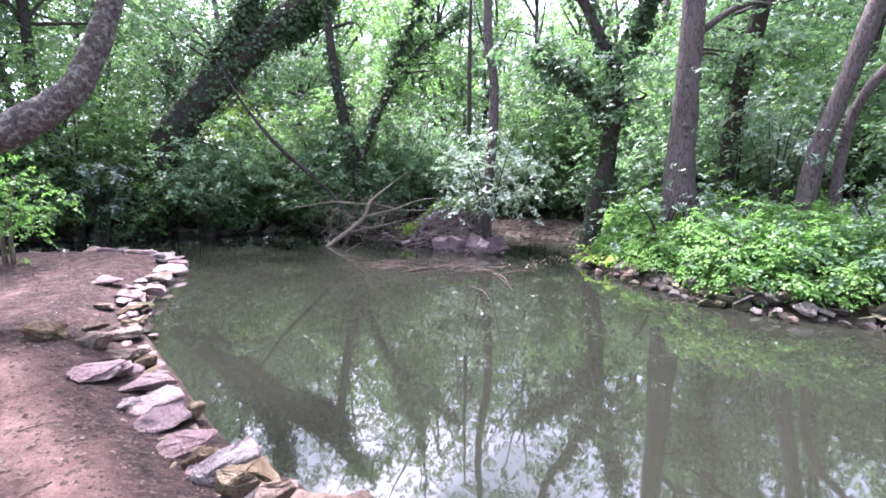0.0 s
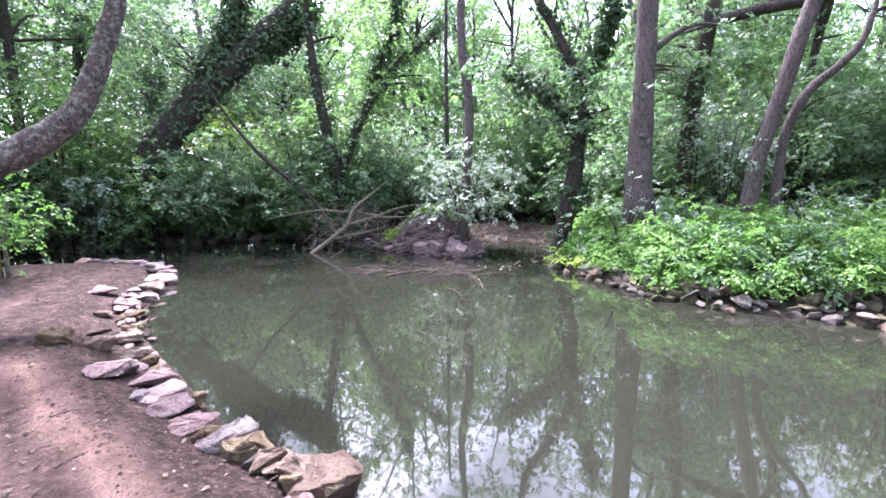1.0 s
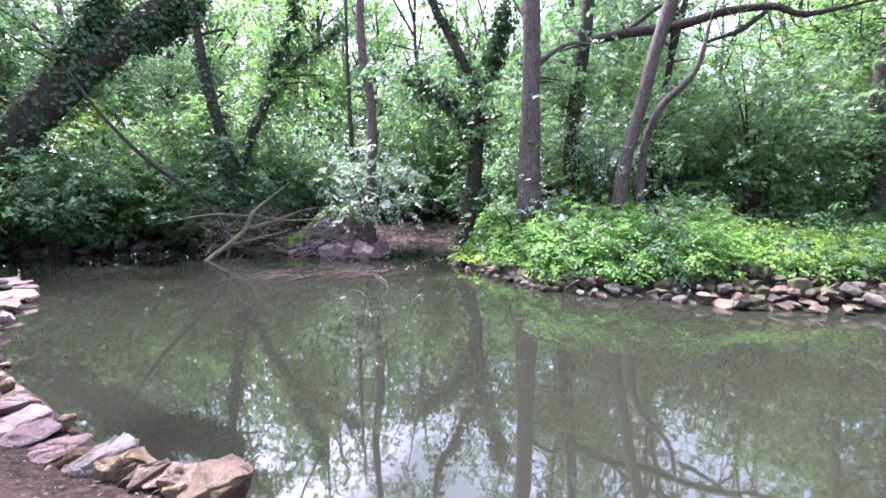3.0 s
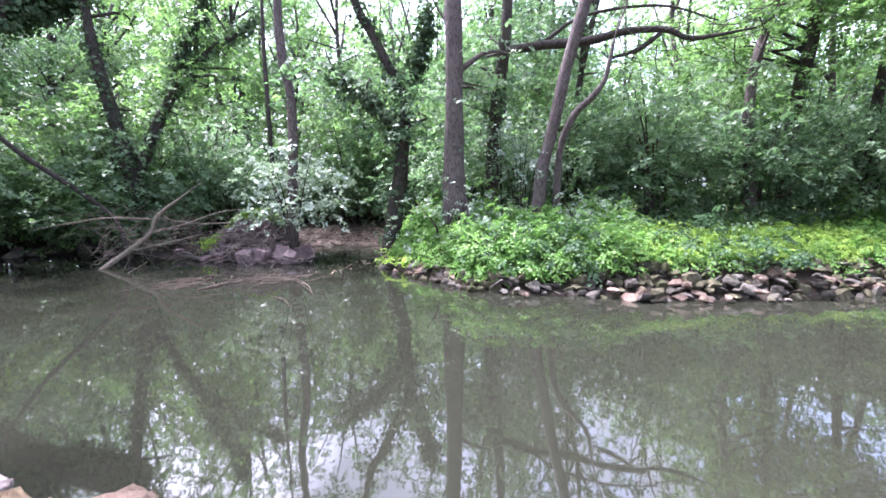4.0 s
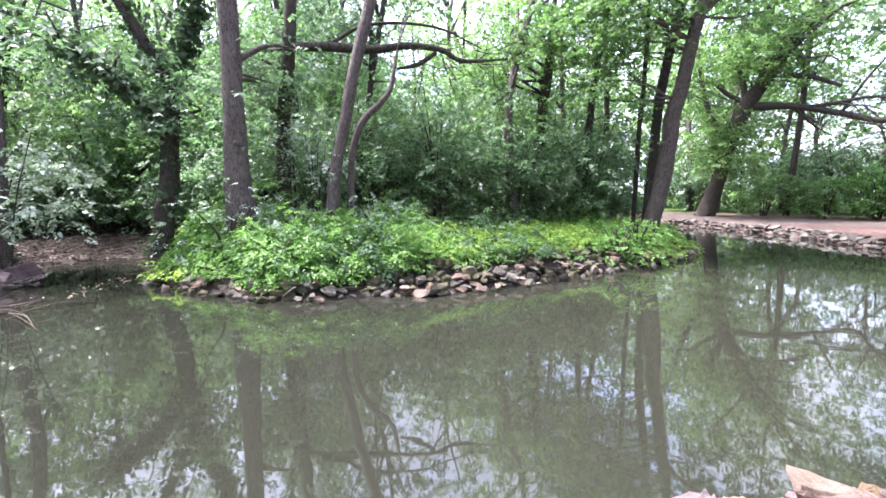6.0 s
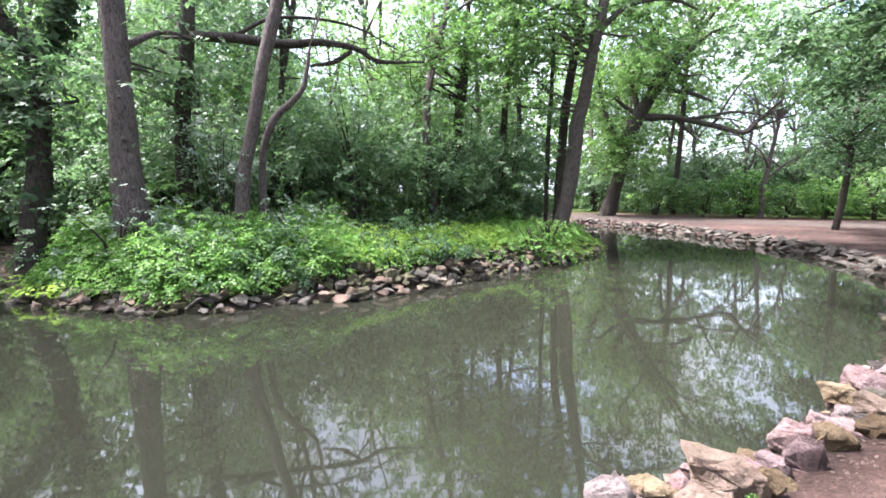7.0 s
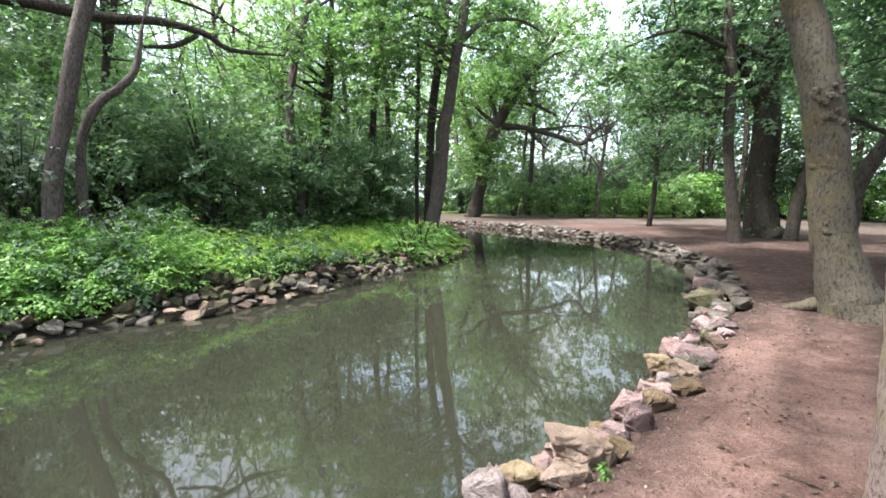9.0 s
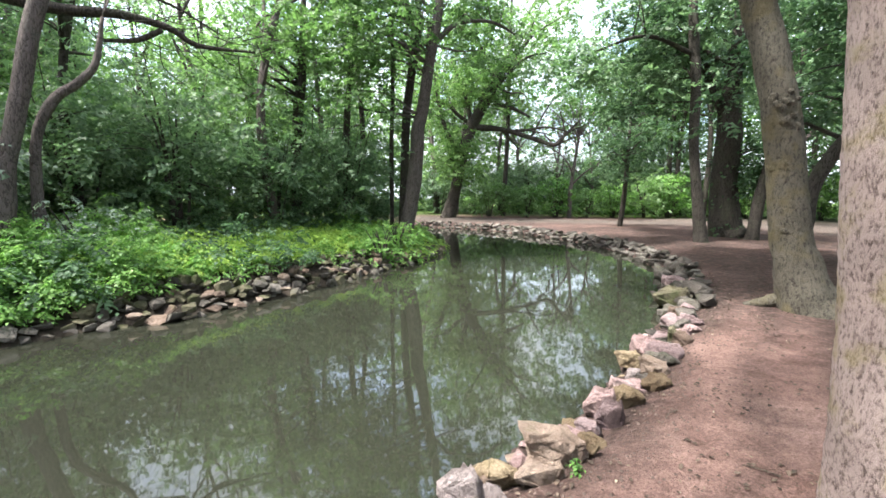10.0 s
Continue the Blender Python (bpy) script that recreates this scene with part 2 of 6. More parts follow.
def ground_material():
    """Bare trodden soil, sandy path, woodland floor and low grass, told apart by the ground's zones."""
    n = Nodes("ground")
    p = n.position()
    zone = n.add("ShaderNodeVertexColor")
    zone.layer_name = "zone"
    damp_and_shade = n.add("ShaderNodeAttribute")
    damp_and_shade.attribute_name = "damp_and_shade"
    parts = n.add("ShaderNodeSeparateColor")
    n.link(zone.outputs["Color"], parts.inputs[0])
    big, mid, fine = n.noise(p, 0.9, 6.0, 0.65), n.noise(p, 5.0, 7.0, 0.7), n.noise(p, 45.0, 6.0, 0.75)
    soil = n.ramp(big, [(0.30, (0.150, 0.089, 0.079)), (0.48, (0.335, 0.213, 0.188)), (0.70, (0.430, 0.288, 0.256))])
    soil = n.mix(0.55, soil, n.ramp(mid, [(0.35, (0.35, 0.30, 0.28)), (0.62, (1, 1, 1))]), "MULTIPLY")
    soil = n.mix(0.65, soil, n.ramp(fine, [(0.36, (0.32, 0.29, 0.28)), (0.58, (1, 1, 1))]), "MULTIPLY")
    grit = n.noise(p, 140.0, 4.0, 0.8)
    soil = n.mix(0.6, soil, n.ramp(grit, [(0.38, (0.36, 0.33, 0.32)), (0.56, (1.15, 1.12, 1.1))]), "MULTIPLY")
    sand = n.ramp(mid, [(0.25, (0.064, 0.050, 0.044)), (0.7, (0.115, 0.091, 0.080))])
    floor = n.ramp(mid, [(0.3, (0.014, 0.011, 0.009)), (0.55, (0.040, 0.031, 0.024)), (0.75, (0.080, 0.062, 0.048))])
    green = n.ramp(mid, [(0.3, (0.030, 0.055, 0.012)), (0.7, (0.095, 0.140, 0.030))])
    # dark soil colour for ruts and moist edges, and for shade painted on both banks
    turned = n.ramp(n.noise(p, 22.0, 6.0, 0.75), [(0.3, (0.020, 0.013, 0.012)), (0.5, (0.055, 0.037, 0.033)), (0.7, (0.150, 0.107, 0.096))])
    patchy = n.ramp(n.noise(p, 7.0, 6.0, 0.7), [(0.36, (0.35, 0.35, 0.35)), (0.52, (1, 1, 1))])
    soil = n.mix(n.math("MULTIPLY", n.math("MULTIPLY", damp_and_shade.outputs["Fac"], 0.95), patchy), soil, turned)
    col = n.mix(parts.outputs[0], floor, soil)
    col = n.mix(parts.outputs[1], col, green)
    col = n.mix(parts.outputs[2], col, sand)
    crumbs = n.math("MULTIPLY", n.math("MULTIPLY", n.noise(p, 30.0, 6.0, 0.75), damp_and_shade.outputs["Fac"]), 1.6)
    height = n.math("ADD", n.math("ADD", n.math("MULTIPLY", mid, 1.0), n.math("MULTIPLY", fine, 0.35)), crumbs)
    return n.set(color=col, rough=0.95, normal=n.bump(height, 1.0, 0.08), spec=0.15)


WATER, GROUND = water_material(), ground_material()

# ---------------------------------------------------------------- small builders
RNG = np.random.default_rng(7)


def mesh_part(name, verts, faces, material, parent=None, label="", smooth=True):
    """Links lists of vertices and faces as one mesh object, under a thing where one is given."""
    me = bpy.data.meshes.new(name)
    me.from_pydata([tuple(v) for v in verts], [], faces)
    me.materials.append(material)
    if smooth:
        me.shade_smooth()
    ob = new(name, me)
    ob.parent = parent
    return tagged(ob, label)


def part(name, bm, material, parent=None, label="", smooth=False):
    me = bpy.data.meshes.new(name)
    bm.to_mesh(me)
    bm.free()
    me.materials.append(material)
    if smooth:
        me.shade_smooth()
    ob = new(name, me)
    ob.parent = parent
    return tagged(ob, label)


def thing(name, at, label, category, group="", kind=""):
    ob = new(name)
    ob.location = at
    ob.empty_display_size = 0.2
    return tagged(ob, label, category, group, kind)


def spline(points, steps):
    """A Catmull-Rom line through points (rows of any width)."""
    p = np.array(points, float)
    p = np.vstack([2 * p[0] - p[1], p, 2 * p[-1] - p[-2]])
    out = []
    for i in range(1, len(p) - 2):
        for k in range(steps):
            t = k / steps
            a, b, c, d = p[i - 1], p[i], p[i + 1], p[i + 2]
            out.append(0.5 * (2 * b + (c - a) * t + (2 * a - 5 * b + 4 * c - d) * t * t + (3 * b - a - 3 * c + d) * t ** 3))
    out.append(p[-2])
    return np.array(out)


def tube(points, sides=10, steps=4, rough=0.06, origin=(0, 0, 0), base=0, grain=0.0):
    """A tapering, slightly knobbly stem through rows of x, y, z, radius. Returns vertices and faces, numbered from base."""
    line = spline(points, steps)
    o = Vector(origin)
    verts, faces = [], []
    side = Vector((1, 0.2, 0.1))
    for i, row in enumerate(line):
        here = Vector(row[:3])
        ahead = Vector(line[min(i + 1, len(line) - 1)][:3]) - Vector(line[max(i - 1, 0)][:3])
        ahead = ahead.normalized() if ahead.length > 1e-6 else Vector((0, 0, 1))
        side = (side - ahead * side.dot(ahead)).normalized()
        up = ahead.cross(side)
        for k in range(sides):
            a = math.tau * k / sides
            out = side * math.cos(a) + up * math.sin(a)
            lump = 1 + rough * noise.noise((here + out * row[3] * 2) * (0.35 / max(row[3], 0.03)) ) * 2
            fine = 0.0
            if grain:
                spot = here + out * row[3]
                fine = grain * (noise.noise(Vector((spot.x * 26, spot.y * 26, spot.z * 11))) + 0.6 * noise.noise(Vector((spot.x * 60, spot.y * 60, spot.z * 30))))
            verts.append(here + out * (max(row[3], 0.004) * lump + fine) - o)
    for i in range(len(line) - 1):
        for k in range(sides):
            a, b = i * sides + k, i * sides + (k + 1) % sides
            faces.append((base + a, base + b, base + b + sides, base + a + sides))
    faces.append(tuple(base + k for k in reversed(range(sides))))
    top = (len(line) - 1) * sides
    faces.append(tuple(base + top + k for k in range(sides)))
    return verts, faces


def stem(name, points, material, parent, label="", sides=10, steps=4, rough=0.06, grain=0.0):
    v, f = tube(points, sides, steps, rough, parent.location if parent else (0, 0, 0), 0, grain)
    return mesh_part(name, v, f, material, parent, label)


def many_stems(name, paths, material, parent, label="", sides=5, steps=3):
    verts, faces = [], []
    for pts in paths:
        v, f = tube(pts, sides, steps, 0.05, parent.location if parent else (0, 0, 0), len(verts))
        verts += v
        faces += f
    return tagged(mesh_part(name, verts, faces, material, parent, label), kind="stuff")


def unit(a):
    return a / np.maximum(np.linalg.norm(a, axis=1, keepdims=True), 1e-9)


def leaf_mesh(name, at, normal, size, material, parent=None, label="", wide=0.62, rng=RNG, heading=None, simple=False):
    """One mesh of many small folded leaves: places, facing and length of each."""
    m = len(at)
    normal = unit(normal)
    any_dir = rng.normal(size=(m, 3)) if heading is None else heading + rng.normal(size=(m, 3)) * 0.35
    d = unit(any_dir - normal * np.sum(any_dir * normal, axis=1, keepdims=True))
    s = np.cross(normal, d)
    L = size[:, None]
    W = L * wide * rng.uniform(0.4, 0.6, (m, 1))
    lift = normal * L * 0.10
    k = 3 if simple else 4
    verts = np.empty((m, k, 3))
    verts[:, 0] = at - d * L * 0.5
    verts[:, 1] = at - d * L * 0.06 + s * W + lift
    verts[:, 2] = at + d * L * 0.5 - normal * L * rng.uniform(0.0, 0.25, (m, 1))
    if simple:
        verts[:, 0] = at - d * L * 0.45 - s * W * 0.8
        verts[:, 1] = at - d * L * 0.30 + s * W + lift
    else:
        verts[:, 3] = at - d * L * 0.06 - s * W + lift
    if parent is not None:
        verts -= np.array(parent.location)
    idx = np.arange(m)[:, None] * k
    tris = (idx + [0, 2, 1] if simple else np.concatenate([idx + [0, 2, 1], idx + [0, 3, 2]], axis=1)).reshape(-1)
    me = bpy.data.meshes.new(name)
    me.vertices.add(m * k)
    me.vertices.foreach_set("co", verts.reshape(-1))
    me.loops.add(len(tris))
    me.loops.foreach_set("vertex_index", tris)
    me.polygons.add(len(tris) // 3)
    me.polygons.foreach_set("loop_start", np.arange(len(tris) // 3) * 3)
    me.materials.append(material)
    me.update()
    me.validate()
    ob = new(name, me)
    ob.parent = parent
    return tagged(ob, label)


def spray_leaves(centres, per, spread, flat, size, rng, droop=0.35, tilt=0.3, count=7):
    """Leafy twigs spread flat and drooping round each centre: leaves stand in two ranks along a twig and lie in its plane.
    Returns places, facings, lengths and headings of the leaves."""
    c = np.repeat(np.asarray(centres, float), max(1, round(per / count)), axis=0)
    m = len(c)
    r = spread * np.sqrt(rng.uniform(0.02, 1, m)) * rng.uniform(0.6, 1.25, m)
    a = rng.uniform(0, math.tau, m)
    out = np.stack([np.cos(a), np.sin(a), np.zeros(m)], 1)
    base = c + out * r[:, None]
    base[:, 2] += rng.normal(0, flat, m) - droop * r ** 2 / max(spread, 0.01)
    up = unit(np.array([0, 0, 1.0]) + out * 0.45 + rng.normal(0, tilt, (m, 3)))
    turn = a + rng.normal(0, 0.7, m)
    head = np.stack([np.cos(turn), np.sin(turn), np.full(m, -0.15)], 1)
    head = unit(head - up * np.sum(head * up, axis=1, keepdims=True))
    return twig_leaves(base, up, head, size * rng.uniform(0.7, 1.25, m), rng, count)


def twig_leaves(base, up, head, size, rng, count):
    """The leaves of twigs that start at base, lie in planes facing up and point along head."""
    m = len(base)
    side = np.cross(up, head)
    k = np.tile(np.arange(count), m)
    rank = np.where(k == count - 1, 0.0, np.where(k % 2 == 0, 1.0, -1.0))[:, None]
    far = ((k // 2 + 0.6 + (k == count - 1) * 0.5) * 0.62)[:, None]
    base, up, head, side = (np.repeat(v, count, axis=0) for v in (base, up, head, side))
    L = np.repeat(size, count)[:, None]
    at = base + head * far * L + side * rank * L * 0.48 + up * rng.normal(0, 0.12, (m * count, 1)) * L - np.array([0, 0, 0.05]) * far ** 2 * L
    facing = up + rng.normal(0, 0.22, (m * count, 3)) + side * rank * 0.2
    return at, facing, L[:, 0] * rng.uniform(0.75, 1.15, m * count), head * 0.75 + side * rank


def blob_points(rng, count, centre, radii, shell=0.55):
    """Points in an ellipsoid, thicker towards its outside."""
    v = unit(rng.normal(size=(count, 3)))
    r = (shell + (1 - shell) * rng.uniform(0, 1, count) ** 0.6) * rng.uniform(0.75, 1.0, count)
    return np.array(centre) + v * r[:, None] * np.array(radii)


# ---------------------------------------------------------------- the pond's outline
SHORE_NEAR = [(-12.9, 0.2), (-12.3, 1.2), (-11.5, 1.95), (-10.5, 2.4), (-9.5, 2.05), (-8.6, 1.65), (-7.8, 1.3), (-6.8, 1.08), (-5.4, 0.95),
              (-4.8, 0.96), (-4.3, 0.9), (-3.8, 0.9), (-3.3, 1.0), (-2.7, 1.14), (-2.2, 1.16), (-1.2, 1.2), (0.0, 1.42), (0.9, 1.8),
              (1.45, 2.05), (2.0, 2.1), (2.5, 2.12), (2.9, 2.2), (3.4, 2.38), (4.0, 2.6), (4.35, 2.78), (5.1, 2.96), (6.35, 3.4)]
SHORE_FAR = [(7.35, 4.0), (8.8, 4.7), (9.6, 5.2), (10.9, 6.3), (12.0, 7.5), (13.0, 9.0), (13.8, 10.6), (14.4, 12.6), (14.7, 14.7), (14.8, 17.2), (14.0, 20.0), (12.8, 22.0)]
SHORE_BACK = [(11.0, 20.0), (10.0, 16.0), (9.0, 13.2)]
SHORE_ISLAND = [(7.9, 11.5), (6.4, 10.27), (4.8, 9.4), (3.15, 8.3), (2.24, 7.75), (1.35, 7.4), (0.54, 7.12), (-0.23, 6.92), (-0.9, 6.9), (-1.4, 6.7),
                (-2.0, 6.65), (-2.75, 6.8), (-4.05, 7.45), (-5.0, 8.05), (-5.3, 8.7), (-5.7, 9.8)]
SHORE_CREEK = [(-6.7, 11.0), (-7.9, 10.9), (-8.5, 10.2), (-7.8, 9.2), (-7.4, 8.3), (-7.6, 7.85), (-8.4, 7.5), (-9.45, 7.3), (-10.5, 7.1)]
SHORE_LEFT = [(-12.0, 7.3), (-13.9, 6.9), (-14.7, 5.2), (-14.9, 4.1), (-15.3, 3.0), (-15.5, 1.9), (-16.0, 0.9), (-16.2, 0.0), (-16.6, -3.0), (-14.6, -3.4), (-13.2, -1.0)]
SHORES = (SHORE_NEAR, SHORE_FAR, SHORE_BACK, SHORE_ISLAND, SHORE_CREEK, SHORE_LEFT)
POND = np.array([p for shore in SHORES for p in shore])
SIDE = np.array([k for k, shore in enumerate(SHORES) for _ in shore])


def shore_distance(x, y):
    """Distance to the water's edge (negative over water) and the shore that is nearest, for arrays x and y."""
    x, y = np.asarray(x, float), np.asarray(y, float)
    best, which = np.full(x.shape, 1e9), np.zeros(x.shape, int)
    inside = np.zeros(x.shape, bool)
    for i in range(len(POND)):
        (ax, ay), (bx, by) = POND[i], POND[(i + 1) % len(POND)]
        t = np.clip(((x - ax) * (bx - ax) + (y - ay) * (by - ay)) / ((bx - ax) ** 2 + (by - ay) ** 2), 0, 1)
        dist = np.hypot(x - ax - t * (bx - ax), y - ay - t * (by - ay))
        near = dist < best
        best, which = np.where(near, dist, best), np.where(near, SIDE[i], which)
        if ay != by:
            inside ^= ((ay > y) != (by > y)) & (x < (bx - ax) * (y - ay) / (by - ay) + ax)
    return np.where(inside, -best, best), which


def step(a, b, x):
    t = np.clip((x - a) / (b - a), 0, 1)
    return t * t * (3 - 2 * t)


def wave(x, y, s, seed=0.0):
    """A cheap smooth unevenness, about -1 to 1."""
    return (np.sin(x * 1.3 * s + seed) * np.cos(y * 1.1 * s - seed * 2) + np.sin((x * 0.7 + y * 0.9) * s * 2.1 + seed * 3) * 0.6 + np.sin((x * 1.9 - y * 1.4) * s * 1.7 + seed) * 0.4) / 2


def ground_height(x, y, s=None, which=None):
    if s is None:
        s, which = shore_distance(x, y)
    bed = -0.9 * step(0, 2.0, -s) - 0.08
    bank = 0.02 + 0.06 * step(-0.05, 0.12, s) + 0.20 * step(0.15, 0.8, s) + 0.07 * step(0.5, 4, s) + 0.018 * wave(x, y, 1.3) * step(0.3, 1, s) + 0.010 * wave(x, y, 5.0, 2.0)
    isle = 0.0 + 0.42 * step(-0.05, 1.0, s) + 0.22 * step(1.0, 3.5, s) + 0.04 * wave(x, y, 0.9, 1.0)
    creek = 0.02 + 0.30 * step(0, 1.8, s) + 0.30 * step(2, 7, s) + 0.05 * wave(x, y, 1.1, 4.0)
    h = np.where((which == 0) | (which == 1), bank, np.where((which == 2) | (which == 3), isle, creek))
    h = np.where(s < 0, bed, h)
    heap = 0.62 * np.exp(-(((x + 8.75) / 1.05) ** 2 + ((y - 8.35) / 0.85) ** 2) ** 2)
    return np.where(s > -0.1, h + heap * (s > 0), h)


def graded(lo, hi, fine_lo, fine_hi, fine, reach):
    """Grid lines, close together in the middle and further apart outwards."""
    mid = list(np.arange(fine_lo, fine_hi, fine))
    left, right, st, a, b = [], [], fine, fine_lo, fine_hi
    while a > lo or b < hi:
        st = min(st * 1.25, reach)
        a, b = a - st, b + st
        left.append(a)
        right.append(b)
    return np.array(left[::-1] + mid + [fine_hi] + right)


def build_ground():
    xs, ys = graded(-320, 320, -17, 16, 0.15, 60), graded(-320, 320, -3, 20, 0.15, 60)
    gx, gy = np.meshgrid(xs, ys)
    s, which = shore_distance(gx, gy)
    z = ground_height(gx, gy, s, which)
    nx, ny = len(xs), len(ys)
    me = bpy.data.meshes.new("ground")
    verts = np.stack([gx, gy, z], -1).reshape(-1, 3)
    i = (np.arange(ny - 1)[:, None] * nx + np.arange(nx - 1)).reshape(-1)
    quads = np.stack([i, i + 1, i + nx + 1, i + nx], 1)
    me.vertices.add(len(verts))
    me.vertices.foreach_set("co", verts.reshape(-1))
    me.loops.add(quads.size)
    me.loops.foreach_set("vertex_index", quads.reshape(-1))
    me.polygons.add(len(quads))
    me.polygons.foreach_set("loop_start", np.arange(len(quads)) * 4)
    me.update()
    me.shade_smooth()
    near = ((which <= 1) & (s > -0.3)).astype(float)
    bare = near * (1 - step(24, 30, np.hypot(gx - 8, gy - 4)))
    isle = ((which == 3) | (which == 2)) & (s > 1.0)
    grass = isle * 0.9 + ((which <= 1) * step(24, 30, np.hypot(gx - 8, gy - 4))) * 0.9
    heap_top = np.exp(-(((gx + 8.8) / 0.8) ** 2 + ((gy - 8.75) / 0.4) ** 2) ** 2)
    grass = np.maximum(grass, heap_top)
    line = np.abs((gx - 17) * 0.72 + (gy - 20.5) * 0.69 - 1.2)
    sand = near * np.exp(-(line / 2.6) ** 4) * (gx > 14) * (s > 0.6)
    sand = np.maximum(sand, near * step(21, 25, gx) * (1 - step(36, 44, gx)) * (gy < 17) * 0.9)
    damp_and_shade = (1 - step(0.25, 0.75 + 0.25 * wave(gx, gy, 1.7, 6.0), s)) + 0.8 * (gx < -2.0) * step(0.15, 0.5, wave(gx * 0.5 + gy, gy * 1.4 - gx * 0.3, 1.1, 5.0)) * (1 - step(2.5, 4, s))
    # right-hand soil: the trees' shade is put into this darker colour
    damp_and_shade += step(4.6, 7.6, gx) * (0.9 + 0.3 * wave(gx, gy, 0.8, 2.0)) * (1 - 0.4 * step(18, 22, gx))
    wob = 0.16 * wave(gx, gy, 0.9, 3.0)
    ruts = sum(np.exp(-((s - at - wob) / wide) ** 2) for at, wide in ((0.62, 0.20), (1.15, 0.10), (1.75, 0.16), (2.1, 0.10), (2.6, 0.16)))
    damp_and_shade += (0.35 + 0.65 * (1 - step(-1.5, 1.0, gx))) * ruts * (gx < 8)
    # far-left bank: wet soil, plus overhead crowns' shade put into the colour
    damp_and_shade += (1 - step(-9.0, -5.0, gx)) * (0.85 + 0.2 * wave(gx, gy, 1.1, 8.0))
    damp_and_shade = np.clip(damp_and_shade, 0, 1) * near
    col = np.stack([bare, grass, sand, damp_and_shade], -1).reshape(-1)
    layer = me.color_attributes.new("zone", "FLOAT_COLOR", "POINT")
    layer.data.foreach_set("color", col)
    me.attributes.new("damp_and_shade", "FLOAT", "POINT").data.foreach_set("value", damp_and_shade.reshape(-1).astype(np.float32))
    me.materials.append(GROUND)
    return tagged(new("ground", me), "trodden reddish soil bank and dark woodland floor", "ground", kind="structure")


build_ground()
wm = bmesh.new()
bmesh.ops.create_grid(wm, x_segments=8, y_segments=8, size=1)
bmesh.ops.transform(wm, matrix=Matrix.Translation((-1, 9.5, 0)) @ Matrix.Diagonal((17, 13.8, 1, 1)), verts=wm.verts)
tagged(part("water", wm, WATER, smooth=True), "still murky green pond water mirroring the trees", "water", kind="structure")

# ---------------------------------------------------------------- trees


def crown_parts(tree, clumps, rng, leaf, per=150, spread=0.58, flat=0.13, size=0.125, twigs=None, wood=BARK_GREY, stems=(), simple=True):
    """Leafy clumps with a thin branch to each from the nearest stem."""
    clumps = np.asarray(clumps)
    sub = np.repeat(clumps, 4, axis=0) + rng.normal(0, spread * 0.8, (len(clumps) * 4, 3)) * [1, 1, 0.65]
    at, n, size_of, head = spray_leaves(sub, max(7, per // 4), spread * 0.62, flat, size, rng)
    leaf_mesh("crown", at, n, size_of, leaf, tree, rng=rng, simple=simple, wide=0.8 if simple else 0.62, heading=head * 2)
    joints = np.array([row for path in stems for row in spline(path, 4)])
    paths = []
    for c in clumps[:: twigs or 1]:
        dist = np.linalg.norm(joints[:, :3] - c, axis=1) + np.maximum(0, joints[:, 2] - c[2]) * 2
        j = joints[dist.argmin()]
        r = min(j[3] * 0.5, 0.05)
        sag = (j[:3] + c) / 2 + rng.normal(0, 0.18, 3) + [0, 0, 0.12]
        paths.append([(*j[:3], r), (*sag, r * 0.6), (*c, 0.006)])
    if paths:
        many_stems("branchwork", paths, wood, tree, sides=4)


def ivy_parts(tree, path, rng, count, reach, size=0.09):
    line = spline(path, 8)
    rows = line[rng.integers(0, len(line), count)]
    out = unit(rng.normal(size=(count, 3)))
    at = rows[:, :3] + out * (rows[:, 3:4] + rng.uniform(0.0, reach, (count, 1)) ** 1.0) + rng.normal(0, 0.08, (count, 3))
    return leaf_mesh("ivy", at, out + [0, 0, 0.6] + rng.normal(0, 0.4, (count, 3)), size * rng.uniform(0.6, 1.3, count), LEAF_IVY, tree,
              "dark ivy clinging to the trunk", wide=0.9, rng=rng)


